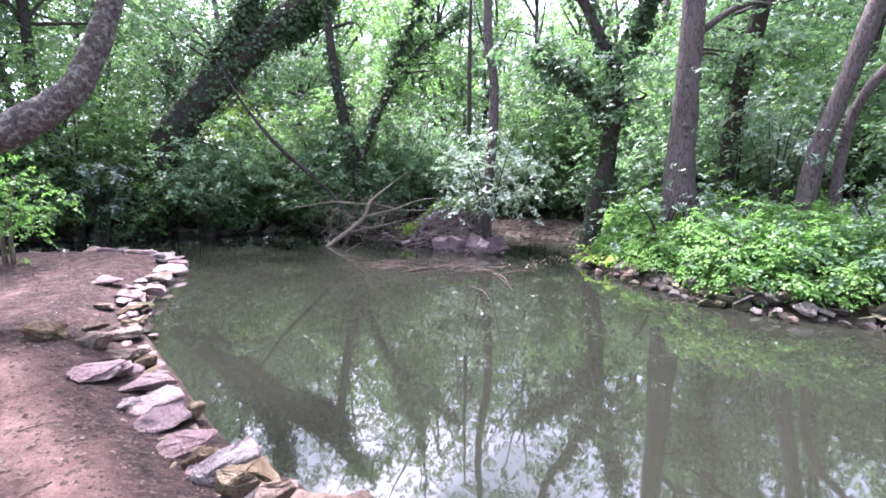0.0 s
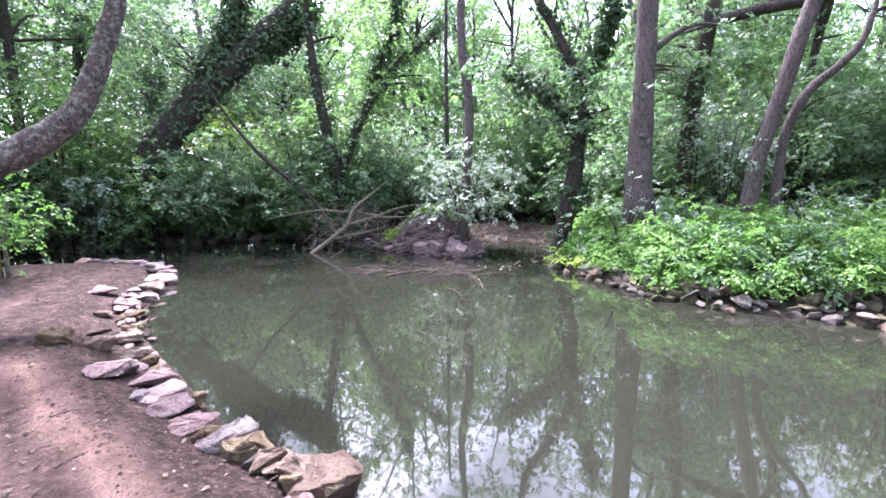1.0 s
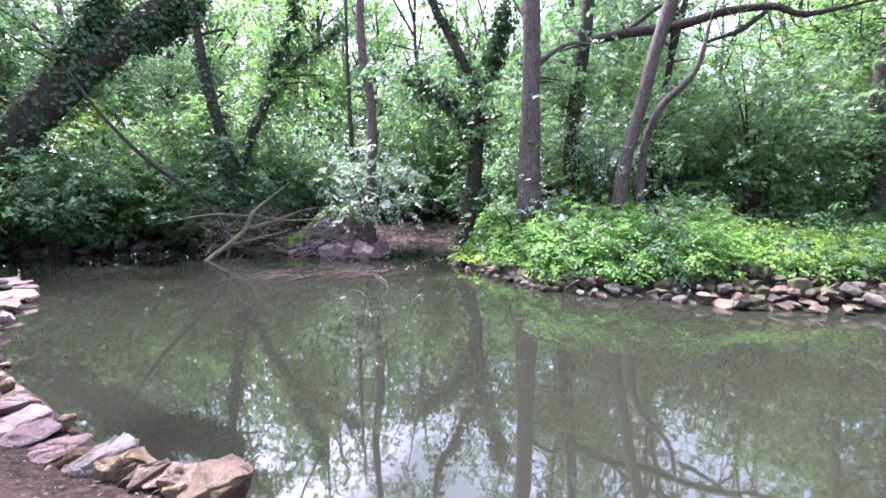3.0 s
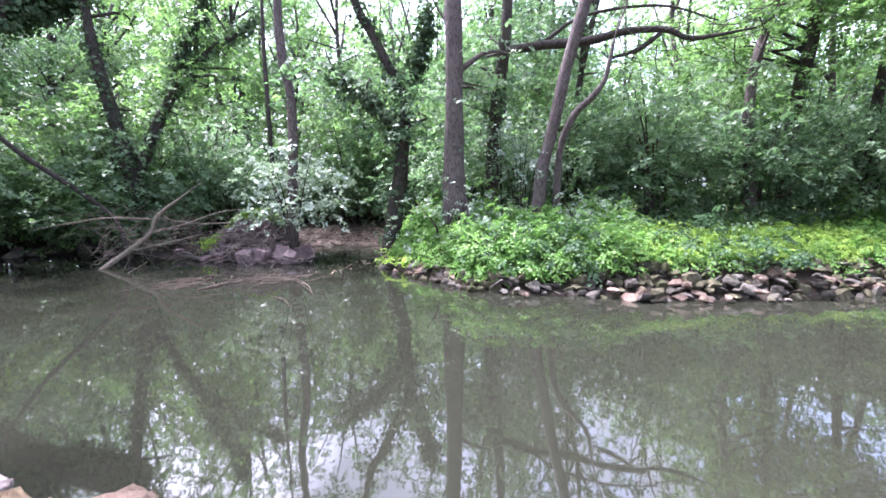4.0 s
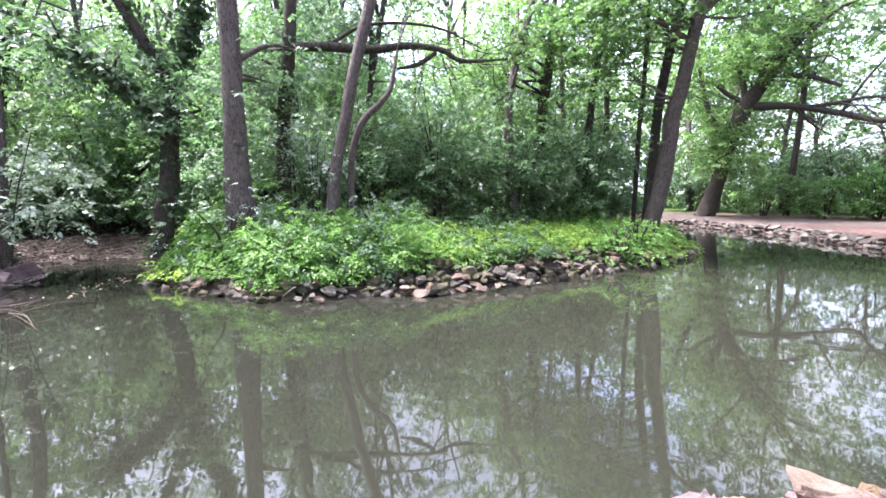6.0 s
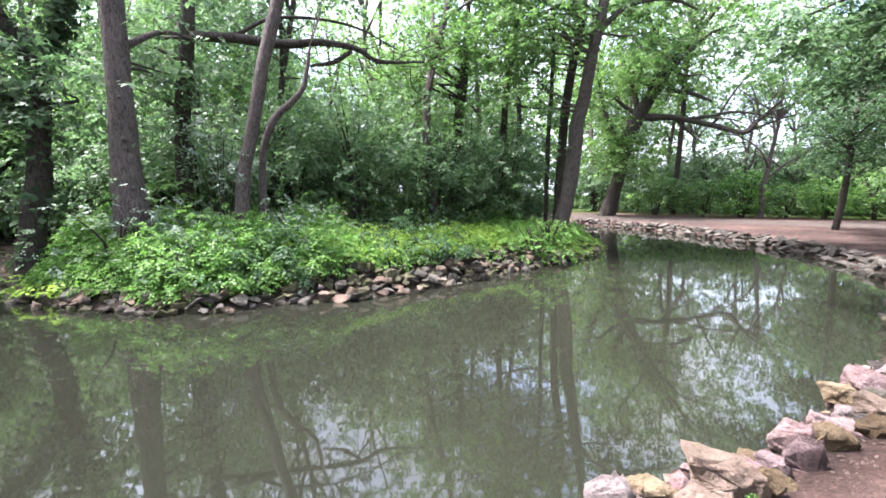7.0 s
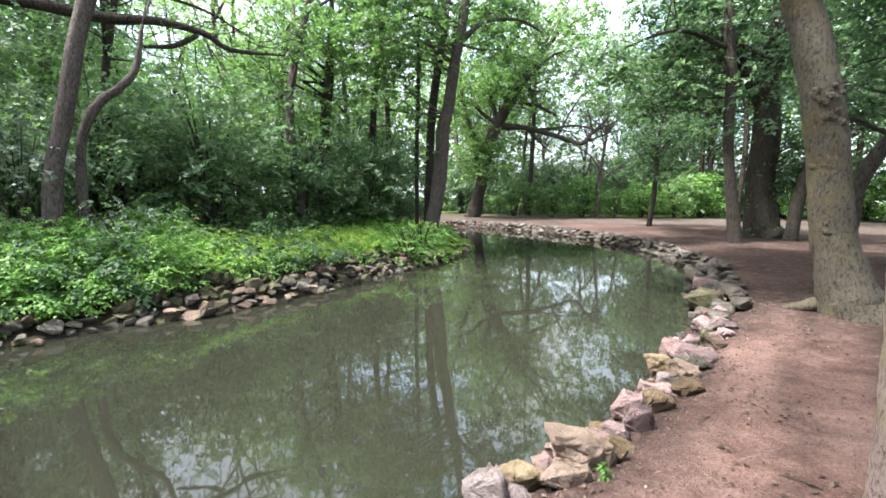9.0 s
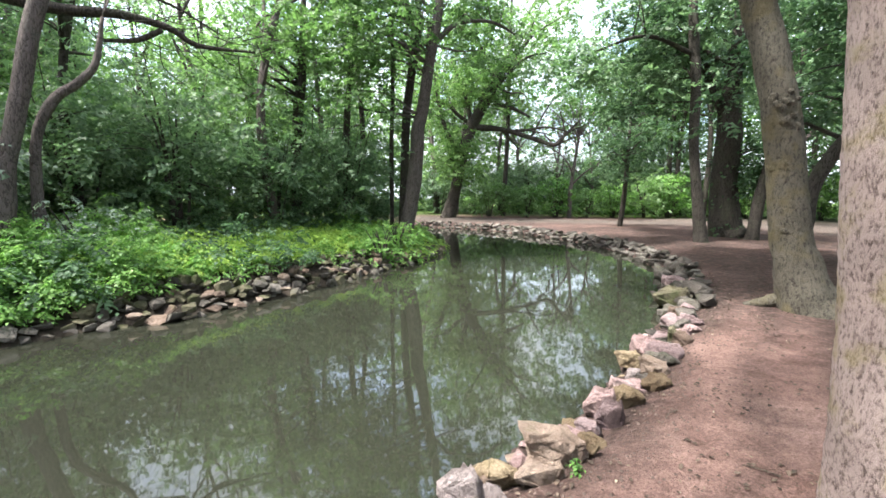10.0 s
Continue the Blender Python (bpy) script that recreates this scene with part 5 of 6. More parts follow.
FLATS = (0.5, 0.62, 0.45, 0.7, 0.36, 0.55, 0.4, 0.66, 0.5, 0.6)
STONE_SHAPES = [stone_mesh(300 + k, f) for k, f in enumerate(FLATS)]
FINE_SHAPES = [stone_mesh(320 + k, f * 0.9, fine=True) for k, f in enumerate(FLATS)]
SHAPE_OF = {}


def put_stone(parent, x, y, z, size, kind, turn, tall=1.0, wide=1.0, tilt=(0, 0), shape=0, fine=False):
    """One stone under its wall; stones of a kind share meshes."""
    key = (shape % len(STONE_SHAPES), kind, fine)
    if key not in SHAPE_OF:
        me = (FINE_SHAPES if fine else STONE_SHAPES)[key[0]].copy()
        me.materials.append(STONE[kind])
        SHAPE_OF[key] = me
    ob = new("stone", SHAPE_OF[key])
    ob.parent = parent
    ob.matrix_basis = Matrix.LocRotScale(Vector((x, y, z)) - parent.location, Euler((tilt[0], tilt[1], turn)), (size, size * wide, size * tall))
    return ob


def along(line, spacing, rng, jitter=0.25):
    """Places along a line with its direction, about that far apart."""
    p = np.array(line, float)
    seg = np.linalg.norm(np.diff(p, axis=0), axis=1)
    run = np.concatenate([[0], np.cumsum(seg)])
    t = 0.0
    while t < run[-1]:
        i = min(np.searchsorted(run, t, side="right") - 1, len(seg) - 1)
        f = (t - run[i]) / seg[i]
        q = p[i] * (1 - f) + p[i + 1] * f
        d = (p[i + 1] - p[i]) / seg[i]
        yield q, d
        t += spacing * rng.uniform(1 - jitter, 1 + jitter)


def edging(parent, line, rng, spacing, sizes, kinds, rows, landward, lift=0.02, jitter=0.05, tall=(0.75, 1.35)):
    """Rows of stones along a shore; landward: +1 where land lies to the left of the line's way."""
    for row, (off, z) in enumerate(rows):
        for q, d in along(line, spacing, rng):
            nrm = np.array([-d[1], d[0]]) * landward
            x, y = q + nrm * (off + rng.normal(0, jitter))
            size = rng.uniform(*sizes)
            put_stone(parent, x, y, z + lift + rng.uniform(-0.03, 0.03), size, kinds[rng.integers(len(kinds))], math.atan2(d[1], d[0]) + rng.normal(0, 0.7),
                      rng.uniform(*tall), rng.uniform(0.8, 1.3), (rng.normal(0, 0.25), rng.normal(0, 0.25)), rng.integers(100))


rng = np.random.default_rng(71)
near_edge = thing("stone_edging", (0, 1.6, 0), "loose pink and cream stones edging the near bank", "stone edging", kind="structure")

def set_stones(rows):
    """Single stones of the near bank: place, length, kind, turn, height."""
    for x, y, size, kind, turn, tall in rows:
        low = float(ground_height(x, y))
        put_stone(near_edge, x, y, max(0.10, low + 0.02) + 0.14 * size * max(tall, 0.6), size * (1.12 if x > -3.4 else 0.98), kind, turn, max(tall, 0.75) * 1.75 if x > -3.4 else max(tall, 0.5) * 1.3, rng.uniform(0.9, 1.15), (rng.normal(0, 0.14), rng.normal(0, 0.14)), rng.integers(100), True)


set_stones([
        (-2.38, 0.98, 0.43, "cream", 0.9, 0.52), (-2.60, 0.95, 0.26, "cream", 0.8, 0.67), (-2.54, 0.88, 0.14, "ochre", 1.1, 0.86), (-2.82, 0.89, 0.23, "cream", 1.3, 0.76),
        (-3.04, 0.85, 0.30, "ochre", 1.5, 0.44), (-3.21, 0.81, 0.35, "white", 1.3, 0.44), (-3.37, 0.75, 0.20, "ochre", 1.2, 0.60), (-3.58, 0.70, 0.34, "pink", 1.1, 0.44),
        (-3.96, 0.66, 0.33, "mauve", 1.6, 0.52), (-4.26, 0.68, 0.39, "pink", 1.8, 0.44), (-4.27, 0.54, 0.16, "white", 1.5, 0.77), (-3.98, 0.84, 0.19, "ochre", 1.0, 1.00),
        (-4.61, 0.74, 0.39, "pink", 1.1, 0.44), (-4.86, 0.56, 0.29, "pink", 1.8, 0.44), (-4.80, 0.43, 0.38, "pink", 1.5, 0.44), (-5.28, 0.67, 0.36, "cream", 1.0, 0.66)])
set_stones([
        (-5.64, 0.50, 0.32, "cream", 1.4, 0.91), (-5.09, 0.78, 0.18, "ochre", 1.1, 1.08), (-5.94, 0.73, 0.42, "cream", 1.3, 0.44), (-6.15, 0.56, 0.27, "cream", 1.3, 0.44),
        (-6.36, 0.90, 0.27, "ochre", 1.2, 0.70), (-6.92, 0.99, 0.37, "ochre", 1.6, 0.44), (-7.56, 1.04, 0.42, "pink", 1.4, 0.64), (-7.11, 1.09, 0.29, "moss", 1.2, 0.44)])
set_stones([
        (-7.86, 1.37, 0.32, "pink", 1.5, 0.70), (-7.78, 1.19, 0.37, "cream", 1.6, 0.47), (-8.67, 1.59, 0.46, "cream", 1.0, 0.44), (-9.29, 1.87, 0.50, "pink", 1.3, 0.53),
        (-9.81, 2.10, 0.37, "pink", 1.1, 0.64), (-10.61, 2.03, 0.52, "white", 1.3, 0.44), (-10.80, 1.79, 0.47, "pink", 1.1, 0.44), (-10.98, 1.63, 0.39, "cream", 1.4, 0.44),
        (-11.19, 1.45, 0.31, "white", 1.4, 0.57), (-11.40, 1.27, 0.39, "pink", 1.4, 0.44), (-11.51, 1.09, 0.34, "cream", 1.2, 0.45), (-8.27, 0.92, 0.38, "pink", 1.4, 0.44),
        (-7.11, 0.73, 0.24, "cream", 1.2, 0.50), (-6.19, 0.74, 0.21, "mauve", 1.1, 0.57)])
set_stones([
        (1.37, 1.82, 0.25, "white", -0.6, 1.39), (1.62, 1.79, 0.31, "ochre", -1.0, 0.58), (2.01, 1.81, 0.46, "cream", -0.6, 0.45), (1.78, 1.63, 0.29, "cream", -0.7, 0.63),
        (1.48, 1.68, 0.16, "white", -1.2, 0.77), (2.28, 1.80, 0.28, "pink", -0.8, 0.73), (2.47, 1.84, 0.19, "mauve", -1.2, 0.98), (2.70, 1.82, 0.21, "mauve", -1.0, 1.60),
        (2.84, 2.00, 0.25, "pink", -1.0, 1.46), (2.47, 1.97, 0.15, "ochre", -1.4, 0.82), (3.08, 1.94, 0.28, "ochre", -1.1, 0.91), (3.47, 1.94, 0.26, "ochre", -1.1, 0.54),
        (3.28, 2.14, 0.20, "pink", -0.8, 0.98), (3.44, 2.10, 0.16, "pink", -1.3, 0.87), (3.68, 2.24, 0.17, "white", -0.8, 0.89), (3.82, 2.16, 0.32, "cream", -1.3, 0.46)])
set_stones([
        (3.90, 2.46, 0.29, "ochre", -1.1, 0.80), (4.27, 2.29, 0.36, "mauve", -1.3, 0.53)])
set_stones([
        (4.42, 2.54, 0.41, "pink", -0.7, 0.44), (4.71, 2.34, 0.25, "cream", -1.0, 0.56), (4.80, 2.49, 0.16, "moss", -0.5, 1.60), (4.90, 2.66, 0.27, "mauve", -0.9, 0.57),
        (5.05, 2.52, 0.22, "pink", -0.9, 0.54), (5.18, 2.48, 0.22, "pink", -0.9, 0.53), (5.52, 2.86, 0.35, "mauve", -1.2, 0.64), (5.56, 2.67, 0.32, "mauve", -1.1, 0.44),
        (6.13, 3.06, 0.38, "cream", -0.8, 0.44), (6.84, 3.57, 0.53, "moss", -1.2, 0.93), (6.63, 3.20, 0.34, "wet", -1.1, 0.74), (8.19, 4.24, 0.51, "mauve", -1.1, 0.73),
        (8.06, 3.84, 0.32, "pink", -1.0, 0.81), (2.28, 1.67, 0.19, "ochre", -1.0, 0.62), (2.17, 1.61, 0.10, "ochre", -1.0, 1.49), (3.59, 2.09, 0.17, "wet", -1.0, 0.71)])
set_stones([
        (4.05, 2.15, 0.24, "wet", -1.1, 0.49)])
warm = ("pink", "cream", "pink", "ochre", "mauve", "wet")
# smaller stones wedged between and under the large ones
edging(near_edge, SHORE_NEAR[:8], rng, 0.26, (0.14, 0.30), ("pink", "mauve", "wet", "white", "mauve"), [(0.10, 0.03), (0.24, 0.12)], -1, jitter=0.06, tall=(0.5, 0.9))
edging(near_edge, SHORE_NEAR[7:16], rng, 0.17, (0.10, 0.20), warm, [(0.10, 0.03), (0.24, 0.10)], -1, jitter=0.06, tall=(0.6, 1.1))
edging(near_edge, SHORE_NEAR[14:18], rng, 0.24, (0.24, 0.40), warm, [(0.12, 0.03), (0.32, 0.12)], -1)
edging(near_edge, SHORE_NEAR[17:], rng, 0.18, (0.10, 0.20), warm, [(0.08, 0.02), (0.24, 0.12)], -1, jitter=0.07)
edging(near_edge, SHORE_NEAR[23:], rng, 0.27, (0.16, 0.32), ("mauve", "wet", "wet", "grey"), [(0.12, 0.06), (0.32, 0.17)], -1)

far_edge = thing("stone_edging", (13, 12, 0), "loose grey-brown stones along the curving far shore", "stone edging", kind="structure")
edging(far_edge, [SHORE_NEAR[-1]] + SHORE_FAR, rng, 0.30, (0.26, 0.48), ("wet", "grey", "wet", "wet"), [(0.05, 0.05), (0.28, 0.17), (0.48, 0.26)], -1, tall=(0.7, 1.1))

isle_edge_wall = thing("stone_edging", (0, 8, 0), "grey mossy rubble stones along the island's waterline", "stone edging", kind="structure")
edging(isle_edge_wall, SHORE_ISLAND, rng, 0.17, (0.13, 0.34), ("grey", "cream", "moss", "grey", "cream", "grey", "moss", "wet"), [(0.02, 0.01), (0.17, 0.09), (0.32, 0.17)], -1, jitter=0.09)
edging(isle_edge_wall, SHORE_ISLAND[1:11], rng, 0.17, (0.13, 0.30), ("grey", "moss", "grey", "cream", "moss", "grey"), [(0.47, 0.25), (0.62, 0.33), (0.77, 0.39)], -1, jitter=0.10)
left_rocks = thing("stone_edging", (-14, 4, 0), "dark damp stones along the shaded far shore", "stone edging", kind="structure")
edging(left_rocks, SHORE_LEFT[:8], rng, 0.42, (0.28, 0.5), ("wet", "wet", "grey"), [(0.05, 0.05), (0.4, 0.15)], -1, jitter=0.12)

heap_foot = thing("stone_edging", (-8, 8, 0), "grey-lilac stones at the foot of the brushwood heap", "stone edging", kind="structure")
edging(heap_foot, SHORE_CREEK[3:9], rng, 0.24, (0.16, 0.36), ("mauve", "grey", "wet", "mauve"), [(0.04, 0.04), (0.22, 0.13)], -1, jitter=0.1)

lone = thing("boulder", (-5.86, 0.2, 0.3), "tan stone lying alone on the soil", "stone")
put_stone(lone, -5.86, 0.2, 0.34, 0.36, "ochre", 1.4, 0.85, 1.0, (0.1, 0.1), 3, True)

# squared blocks at the foot of the heap
for k, (x, y, turn) in enumerate([(-7.55, 7.78, 0.35), (-7.25, 8.12, 0.9), (-7.95, 7.55, 0.1), (-8.35, 7.42, 0.3), (-7.3, 7.7, 0.5)]):
    bm = bmesh.new()
    bmesh.ops.create_cube(bm, size=1)
    bmesh.ops.transform(bm, matrix=Matrix.Diagonal((0.42 * (0.8, 1.0, 0.7, 0.9, 0.6)[k], 0.3, 0.34 * (1.0, 0.8, 0.9, 0.7, 1.0)[k], 1)), verts=bm.verts)
    bmesh.ops.bevel(bm, geom=list(bm.edges), offset=0.018, segments=1, affect="EDGES")
    bmesh.ops.subdivide_edges(bm, edges=list(bm.edges), cuts=2, use_grid_fill=True)
    for v in bm.verts:
        v.co += Vector((noise.noise(v.co * 5 + Vector((k, 0, 0))), noise.noise(v.co * 5 + Vector((0, k, 9))), noise.noise(v.co * 5 + Vector((7, 0, k))))) * 0.03
    ob = part("stone_block", bm, STONE["mauve"], smooth=False)
    ob.matrix_basis = pose(x, y, (0.20, 0.22, 0.17, 0.16, 0.10)[k], 12 * (k - 2), (9, -12, 15, -6, 20)[k], math.degrees(turn))
    tagged(ob, "squared rough stone block at the water's edge", "stone", "blocks by the heap")

# ---------------------------------------------------------------- brushwood, branches, litter
rng = np.random.default_rng(81)


def brushwood():
    ob = thing("brushwood_heap", (-8.9, 8.3, 0.1), "grey-brown heap of sticks and twigs on the shore", "brushwood")
    paths = []
    for k in range(820):
        x, y = rng.normal(-8.5, 0.6), rng.normal(7.88, 0.24)
        s, w = shore_distance(np.array([x]), np.array([y]))
        z = max(0.03, float(ground_height(np.array([x]), np.array([y]))[0])) + rng.uniform(-0.04, 0.10)
        a, length, rise = rng.uniform(0, math.tau), rng.uniform(0.25, 0.8), rng.normal(0, 0.12)
        dx, dy = math.cos(a) * length / 2, math.sin(a) * length / 2
        r = rng.uniform(0.005, 0.018)
        paths.append([(x - dx, y - dy, max(0.0, z - rise), r), (x + rng.normal(0, 0.03), y, z + rng.normal(0, 0.03), r * 0.9), (x + dx, y + dy, max(0.0, z + rise), r * 0.5)])
    many_stems("brushwood_mass", paths[70:], HEAPWOOD, ob, sides=4, steps=2)
    for path in paths[:70]:
        stem("stick", [(x, y, z + 0.05, r * 1.5) for x, y, z, r in path], HEAPWOOD, ob, sides=5, steps=3)
    return ob


brushwood()
m = 4200
run = rng.uniform(-0.9, 0.7, m)
at = np.stack([-9.35 + 0.85 * run + rng.normal(0, 0.14, m), 8.38 + 0.6 * run + rng.normal(0, 0.14, m), np.zeros(m)], 1)
at[:, 2] = ground_height(at[:, 0], at[:, 1]) + rng.uniform(0.02, 0.36, m)
tagged(leaf_mesh("heap_grass", at, rng.normal(0, 1, (m, 3)), rng.uniform(0.05, 0.14, m), LEAF_GRASS, rng=rng, wide=0.3, heading=rng.normal(0, 0.5, (m, 3)) + [0, 0, 1.0]),
       "yellow-green grass growing on the brushwood heap", "grass", kind="stuff")
fallen = thing("fallen_branch", (-10.64, 5.7, 0.0), "bleached fallen branch rising out of the water", "branch")
for k, path in enumerate([
        [(-10.75, 5.45, -0.15, 0.066), (-10.64, 5.68, 0.03, 0.063), (-10.42, 6.24, 0.46, 0.069), (-10.25, 6.5, 0.75, 0.059), (-10.16, 6.64, 1.13, 0.050), (-9.8, 7.14, 1.64, 0.023), (-9.6, 7.4, 1.9, 0.007)],
        [(-10.29, 6.44, 0.73, 0.044), (-9.82, 7.11, 0.91, 0.036), (-9.44, 7.59, 1.14, 0.026), (-9.03, 8.06, 1.23, 0.013)],
        [(-10.16, 6.64, 1.08, 0.033), (-9.73, 7.23, 0.9, 0.033), (-9.24, 7.82, 0.88, 0.026), (-8.98, 8.1, 0.73, 0.013)],
        [(-10.2, 6.7, 1.02, 0.026), (-10.79, 6.02, 1.1, 0.025), (-11.12, 5.4, 1.02, 0.018), (-11.41, 4.8, 0.91, 0.008)],
        [(-10.4, 6.13, 0.36, 0.026), (-9.85, 6.74, 0.52, 0.024), (-9.49, 7.22, 0.65, 0.013)]]):
    made = stem("main_stem" if k == 0 else "side_branch", [(*q[:3], q[3] * (0.95 if k == 0 else 0.7)) for q in path], DEADWOOD, fallen, sides=8)
    if k == 0:
        main_stem = made
    else:
        made.parent = main_stem
twiggy = []
for k in range(170):
    x, y, z = rng.uniform(-12.4, -9.0), rng.uniform(5.8, 8.0), rng.uniform(0.15, 1.2)
    a, r = rng.uniform(0, math.tau), rng.uniform(0.003, 0.007)
    ln = rng.uniform(0.3, 1.1)
    twiggy.append([(x, y, z, r), (x + math.cos(a) * ln * 0.5, y + math.sin(a) * ln * 0.5, z + rng.normal(0, 0.1), r * 0.8), (x + math.cos(a) * ln, y + math.sin(a) * ln, z + rng.normal(-0.1, 0.25), 0.002)])
many_stems("twig_tangle", twiggy, DEADWOOD, fallen, sides=4, steps=3).parent = main_stem

bank = []
for k in range(900):
    x, y = rng.uniform(-9.5, -4.2), rng.uniform(8.6, 14.5)
    s0, w0 = shore_distance(np.array([x]), np.array([y]))
    if 0 < s0[0] < 2.2 and w0[0] in (3, 4) and x < -4.9:
        z, a, ln, r = float(ground_height(x, y)) + 0.03, rng.uniform(0, math.tau), rng.uniform(0.15, 0.8), rng.uniform(0.005, 0.014)
        bank.append([(x, y, z, r), (x + math.cos(a) * ln * 0.5, y + math.sin(a) * ln * 0.5, z + rng.uniform(0, 0.1), r), (x + math.cos(a) * ln, y + math.sin(a) * ln, z + rng.normal(0.03, 0.06), r * 0.5)])
tagged(many_stems("creek_sticks", bank, TWIGWOOD, None, sides=4, steps=2), "broken sticks strewn over the creek bank", "twigs", kind="stuff")


def driftwood(label, paths):
    ob = thing("driftwood", (*paths[0][0][:2], 0), label, "driftwood", "sticks in the water")
    for k, p in enumerate(paths):
        stem("stick", [(*q[:3], q[3] * 0.36) for q in p], TWIGWOOD, ob, sides=6, steps=4)
    return ob


sticks = [[(-5.74, 6.15, 0.0, 0.020), (-5.17, 5.73, 0.03, 0.016), (-4.64, 5.32, 0.01, 0.006)], [(-4.95, 5.6, 0.015, 0.010), (-4.74, 5.69, 0.05, 0.004)]]
sticks += [[(-6.86, 4.98, 0.01, 0.05), (-6.8, 5.4, 0.03, 0.05), (-6.73, 5.83, 0.02, 0.03)], [(-5.34, 5.10, 0.0, 0.02), (-4.95, 4.95, 0.03, 0.02), (-4.59, 4.70, 0.0, 0.01)],
           [(-5.63, 6.05, 0.03, 0.026), (-5.2, 5.80, 0.06, 0.028), (-4.85, 5.50, 0.0, 0.012)]]
for k in range(16):
    x, y = ((rng.normal(-7.6, 0.35), rng.normal(5.2, 0.35)), (rng.normal(-6.1, 0.15) + 0.09 * (k - 8), rng.normal(6.15, 0.15) + 0.09 * (k - 8)))[k % 2]
    a, ln = rng.normal(0.75, 0.5), rng.uniform(0.3, 1.0)
    dx, dy = math.cos(a) * ln, math.sin(a) * ln
    sticks.append([(x, y, 0.0, 0.03), (x + dx * 0.5 - dy * 0.08, y + dy * 0.5 + dx * 0.08, rng.uniform(0.02, 0.07), 0.024), (x + dx, y + dy, 0.01, 0.01)])
driftwood("scattered pale sticks lying on the water", sticks)
bits = []
for k in range(70):
    x, y = ((rng.normal(-7.6, 0.4), rng.normal(5.25, 0.4)), (rng.normal(-6.3, 0.6), rng.normal(6.15, 0.2)))[k % 2]
    a, ln, r = rng.uniform(0, math.tau), rng.uniform(0.1, 0.7), rng.uniform(0.003, 0.009)
    bits.append([(x, y, 0.01, r), (x + math.cos(a) * ln / 2, y + math.sin(a) * ln / 2, rng.uniform(0.01, 0.07), r), (x + math.cos(a) * ln + rng.normal(0, 0.06), y + math.sin(a) * ln, rng.uniform(0.0, 0.12), r * 0.5)])
tagged(many_stems("floating_twigs", bits, TWIGWOOD, None, sides=4, steps=2), "small pale twigs floating on the pond", "twigs", kind="stuff")
driftwood("forked dead twig caught on the island's stones", [[(-2.75, 6.55, -0.05, 0.014), (-2.55, 6.75, 0.12, 0.016), (-2.25, 7.05, 0.38, 0.008)], [(-2.9, 6.6, 0.0, 0.01), (-2.6, 6.72, 0.08, 0.014), (-2.4, 6.95, 0.2, 0.01)]])


m = 46
at = np.stack([rng.normal(-5.7, 0.25, m), rng.uniform(6.9, 8.8, m), np.full(m, 0.006)], 1)
tagged(leaf_mesh("floating_leaves", at, np.array([0, 0, 1.0]) + rng.normal(0, 0.05, (m, 3)), rng.uniform(0.03, 0.08, m), LEAF_CHIP, rng=rng),
       "pale fallen leaves floating at the creek mouth", "leaves", kind="stuff")


def litter(name, label, count, box, keep, size, material, seed, lift=0.012):
    rng = np.random.default_rng(seed)
    x, y = rng.uniform(box[0], box[1], count * 5), rng.uniform(box[2], box[3], count * 5)
    s, which = shore_distance(x, y)
    ok = keep(x, y, s, which)
    x, y = x[ok][:count], y[ok][:count]
    m = len(x)
    at = np.stack([x, y, ground_height(x, y) + lift], 1)
    n = np.array([0, 0, 1.0]) + rng.normal(0, 0.22, (m, 3))
    return tagged(leaf_mesh(name, at, n, size * rng.uniform(0.4, 1.4, m), material, rng=rng), label, "leaves", kind="stuff")


litter("leaf_litter", "brown dead leaves on the creek bank", 5200, (-13, -4.5, 7.6, 17), lambda x, y, s, w: (s > 0.0) & ((w == 4) | (w == 5)), 0.10, LEAF_DRY, 91, 0.03)
litter("dry_leaves", "few dry leaves and chips on the bare soil", 1500, (-12, 16, -2.5, 8), lambda x, y, s, w: (s > 0.25) & (w <= 1), 0.020, LEAF_CHIP, 92)
litter("soil_debris", "dark fragments of bark and leaf along the stones", 3600, (-11, 10, -1.0, 6), lambda x, y, s, w: (s > 0.3) & (s < 1.6) & (w <= 1) & (wave(x, y, 2.3, 7.0) > -0.2), 0.034, LEAF_DRY, 94)
chips = []
for k in range(420):
    x, y = rng.uniform(-11, 9), rng.uniform(-1.5, 4.5)
    s0, w0 = shore_distance(np.array([x]), np.array([y]))
    if s0[0] > 0.35 and w0[0] <= 1:
        z, a, ln, r = float(ground_height(x, y)) + 0.006, rng.uniform(0, math.tau), rng.uniform(0.04, 0.20), rng.uniform(0.002, 0.005)
        chips.append([(x, y, z, r), (x + math.cos(a) * ln * 0.5, y + math.sin(a) * ln * 0.5 + rng.normal(0, 0.008), z + 0.008, r), (x + math.cos(a) * ln, y + math.sin(a) * ln, z, r * 0.6)])
tagged(many_stems("ground_twigs", chips, TWIGWOOD, None, sides=4, steps=2), "thin dry twigs scattered over the soil", "twigs", kind="stuff")


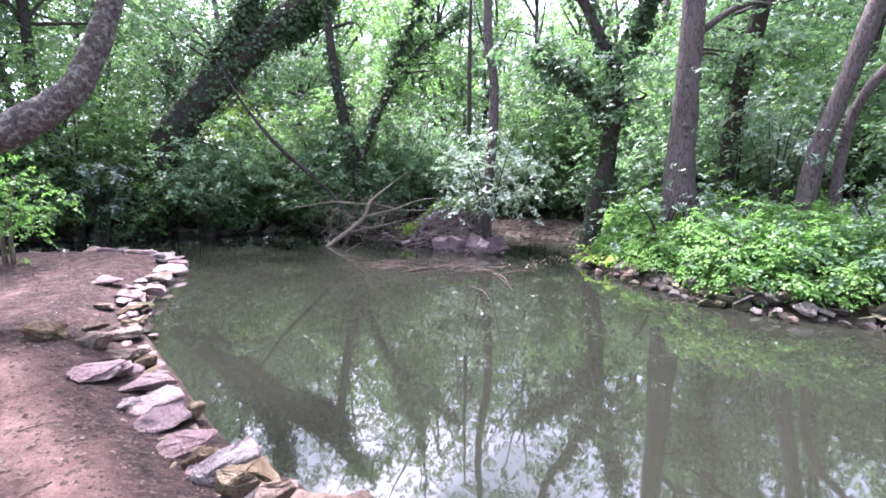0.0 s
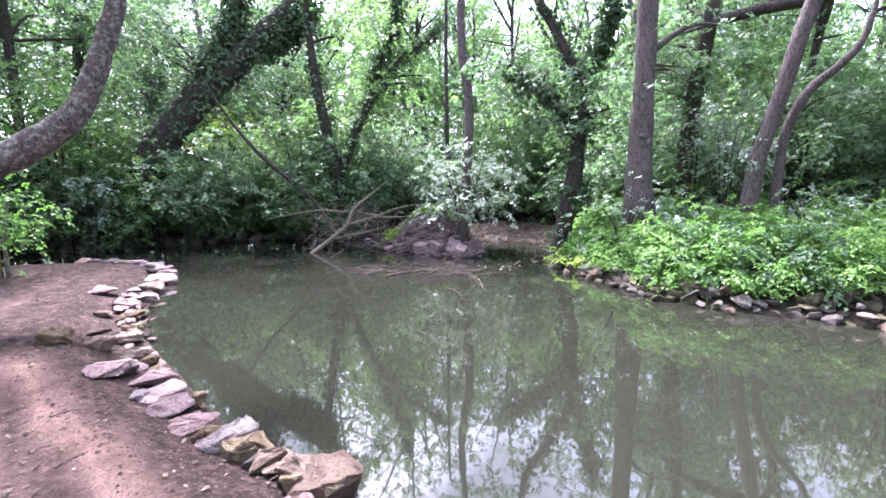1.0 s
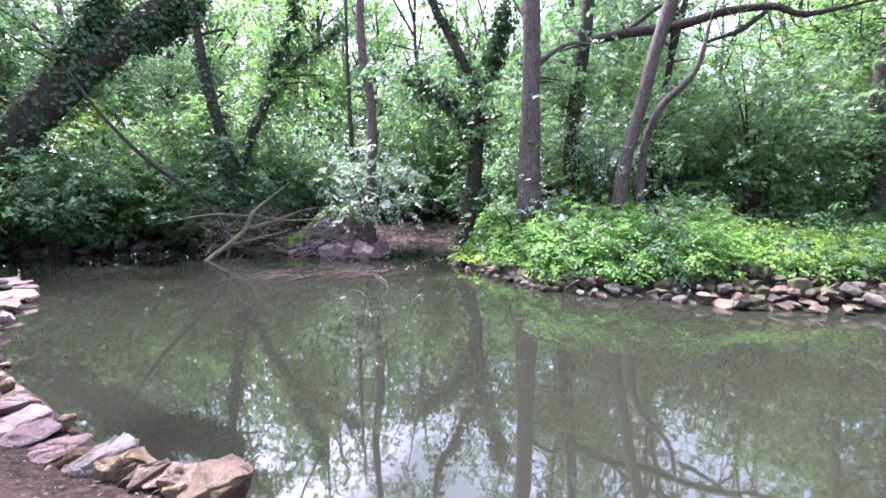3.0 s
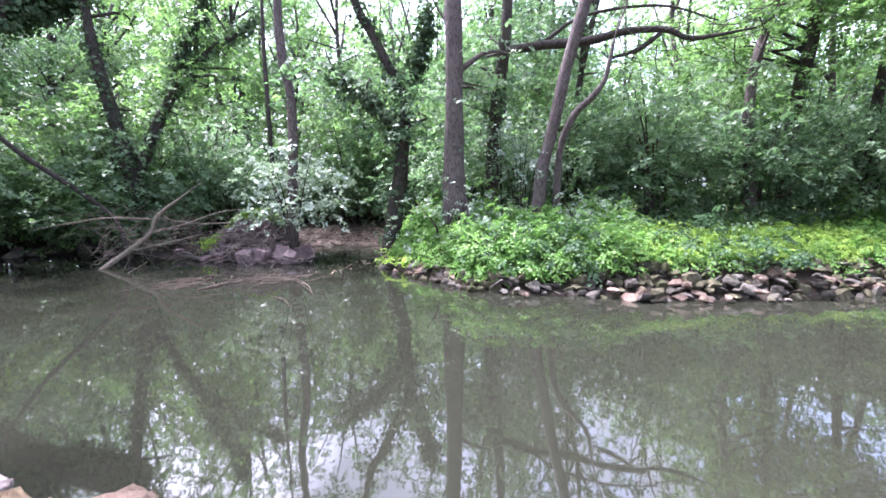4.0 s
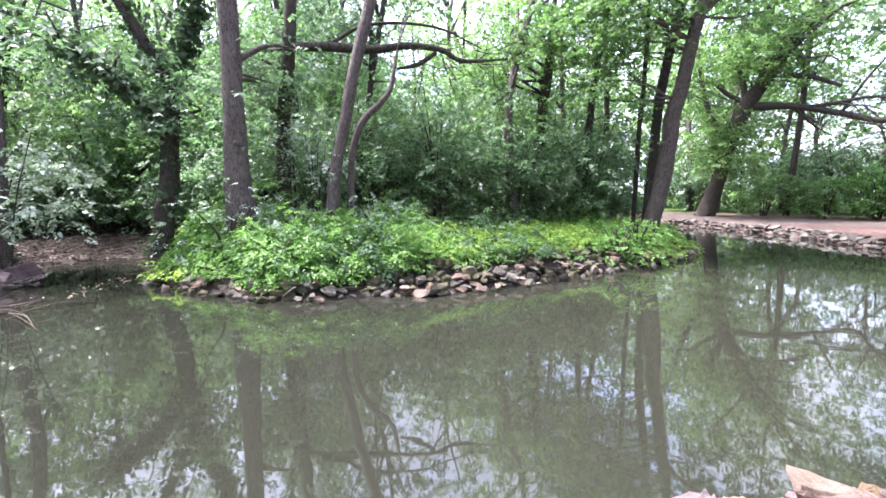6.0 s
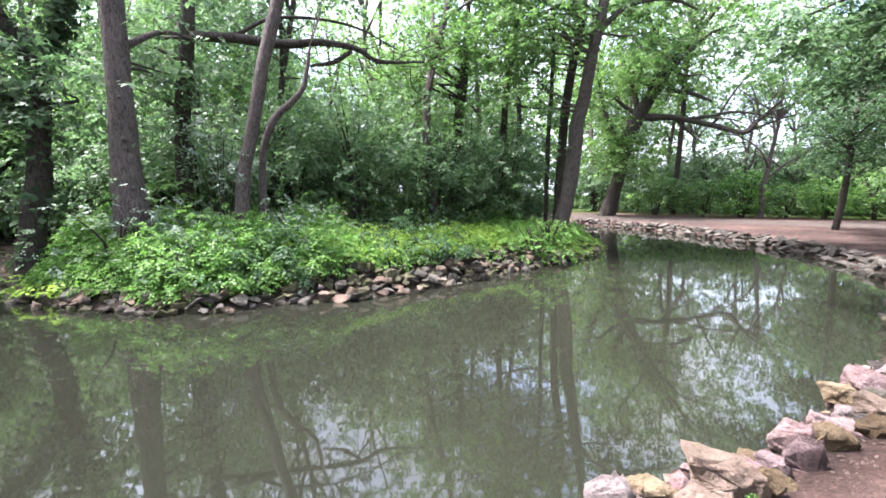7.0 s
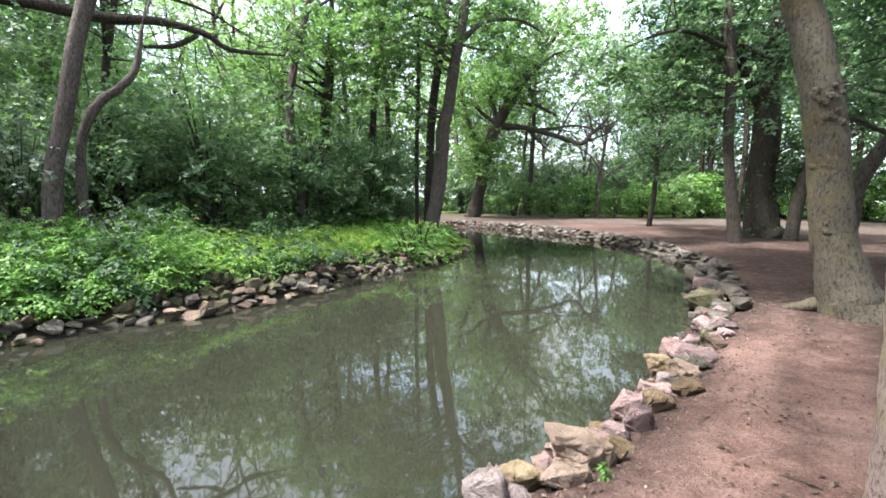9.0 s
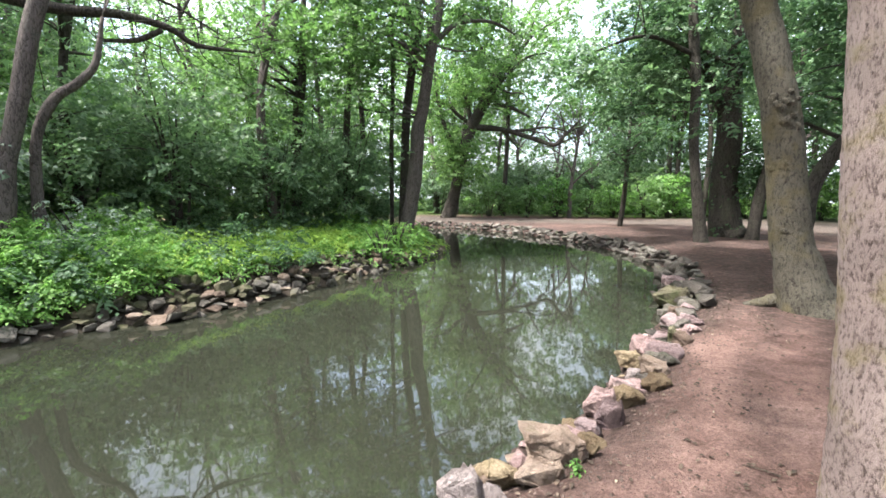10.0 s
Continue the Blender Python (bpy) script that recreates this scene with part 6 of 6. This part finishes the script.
def weed(x, y, tall, fronds, leaf, size, label, seed):
    """A small plant of a few leafy fronds round a stalk."""
    rng = np.random.default_rng(seed)
    z = float(ground_height(x, y))
    ob = thing("weed", (x, y, z), label, "plant", "weeds among the stones")
    paths = []
    base, up, head = [], [], []
    for k in range(fronds):
        a = math.tau * k / fronds + rng.normal(0, 0.3)
        out = np.array([math.cos(a), math.sin(a), 0.0])
        foot = np.array([x, y, z + tall * rng.uniform(0.3, 1.0)])
        paths.append([(x, y, z - 0.02, 0.003), (x + out[0] * 0.01, y + out[1] * 0.01, foot[2] * 0.5 + z * 0.5, 0.0025), (*(foot + out * 0.02), 0.001)])
        base.append(foot)
        up.append(np.array([0, 0, 1.0]) + out * 0.4)
        head.append(out)
    up = unit(np.array(up))
    head = np.array(head)
    head = unit(head - up * np.sum(head * up, axis=1, keepdims=True))
    at, n, size_of, way_of = twig_leaves(np.array(base), up, head, size * rng.uniform(0.8, 1.2, fronds), rng, 5)
    many_stems("stalk", paths, leaf, ob, sides=4, steps=2)
    leaf_mesh("foliage", at, n, size_of, leaf, ob, rng=rng, heading=way_of * 2)
    return ob


weed(1.92, 1.5, 0.09, 6, LEAF_HERB, 0.028, "small fresh green weed sprouting beside the stones", 301)
weed(4.85, 2.5, 0.10, 6, LEAF_HERB, 0.04, "tuft of green weed wedged between stones", 302)


def clods():
    """Crumbs of dark soil pushed up along the stones."""
    rng = np.random.default_rng(93)
    base = np.array([(1, 0, 0), (-1, 0.2, 0), (0, 1, 0), (0.1, -1, 0.1), (0, 0, 0.8)]) * 0.5
    polys = [(0, 2, 4), (2, 1, 4), (1, 3, 4), (3, 0, 4)]
    x, y = rng.uniform(-11, 7, 90000), rng.uniform(-1.6, 3.2, 90000)
    s, which = shore_distance(x, y)
    band = (s > 0.3) & (s < 0.55 + 0.7 * rng.uniform(0, 1, len(s)) ** 2) | ((x < 0.5) & ((np.abs(s - 0.7 - 0.16 * wave(x, y, 0.9, 3.0)) < 0.22) | (np.abs(s - 1.75 - 0.16 * wave(x, y, 0.9, 3.0)) < 0.2)) & (rng.uniform(0, 1, len(s)) < 0.6))
    ok = (which <= 1) & band
    x, y = x[ok][:17000], y[ok][:17000]
    z = ground_height(x, y)
    verts, faces = [], []
    for i in range(len(x)):
        a, sc = rng.uniform(0, math.tau), 0.007 + 0.030 * rng.uniform() ** 2.6
        c, d = math.cos(a) * sc, math.sin(a) * sc
        k = len(verts)
        verts += [(x[i] + v[0] * c - v[1] * d, y[i] + v[0] * d + v[1] * c, z[i] - 0.004 + v[2] * sc) for v in base]
        faces += [tuple(k + j for j in f) for f in polys]
    n = Nodes("dark crumbly soil")
    col = n.ramp(n.noise(n.position(), 8.0, 4.0), [(0.3, (0.040, 0.027, 0.024)), (0.7, (0.13, 0.092, 0.080))])
    ob = mesh_part("soil_crumbs", verts, faces, n.set(color=col, rough=0.95, spec=0.1), smooth=False)
    return tagged(ob, "dark crumbs of soil along the stones", "soil", kind="stuff")


clods()
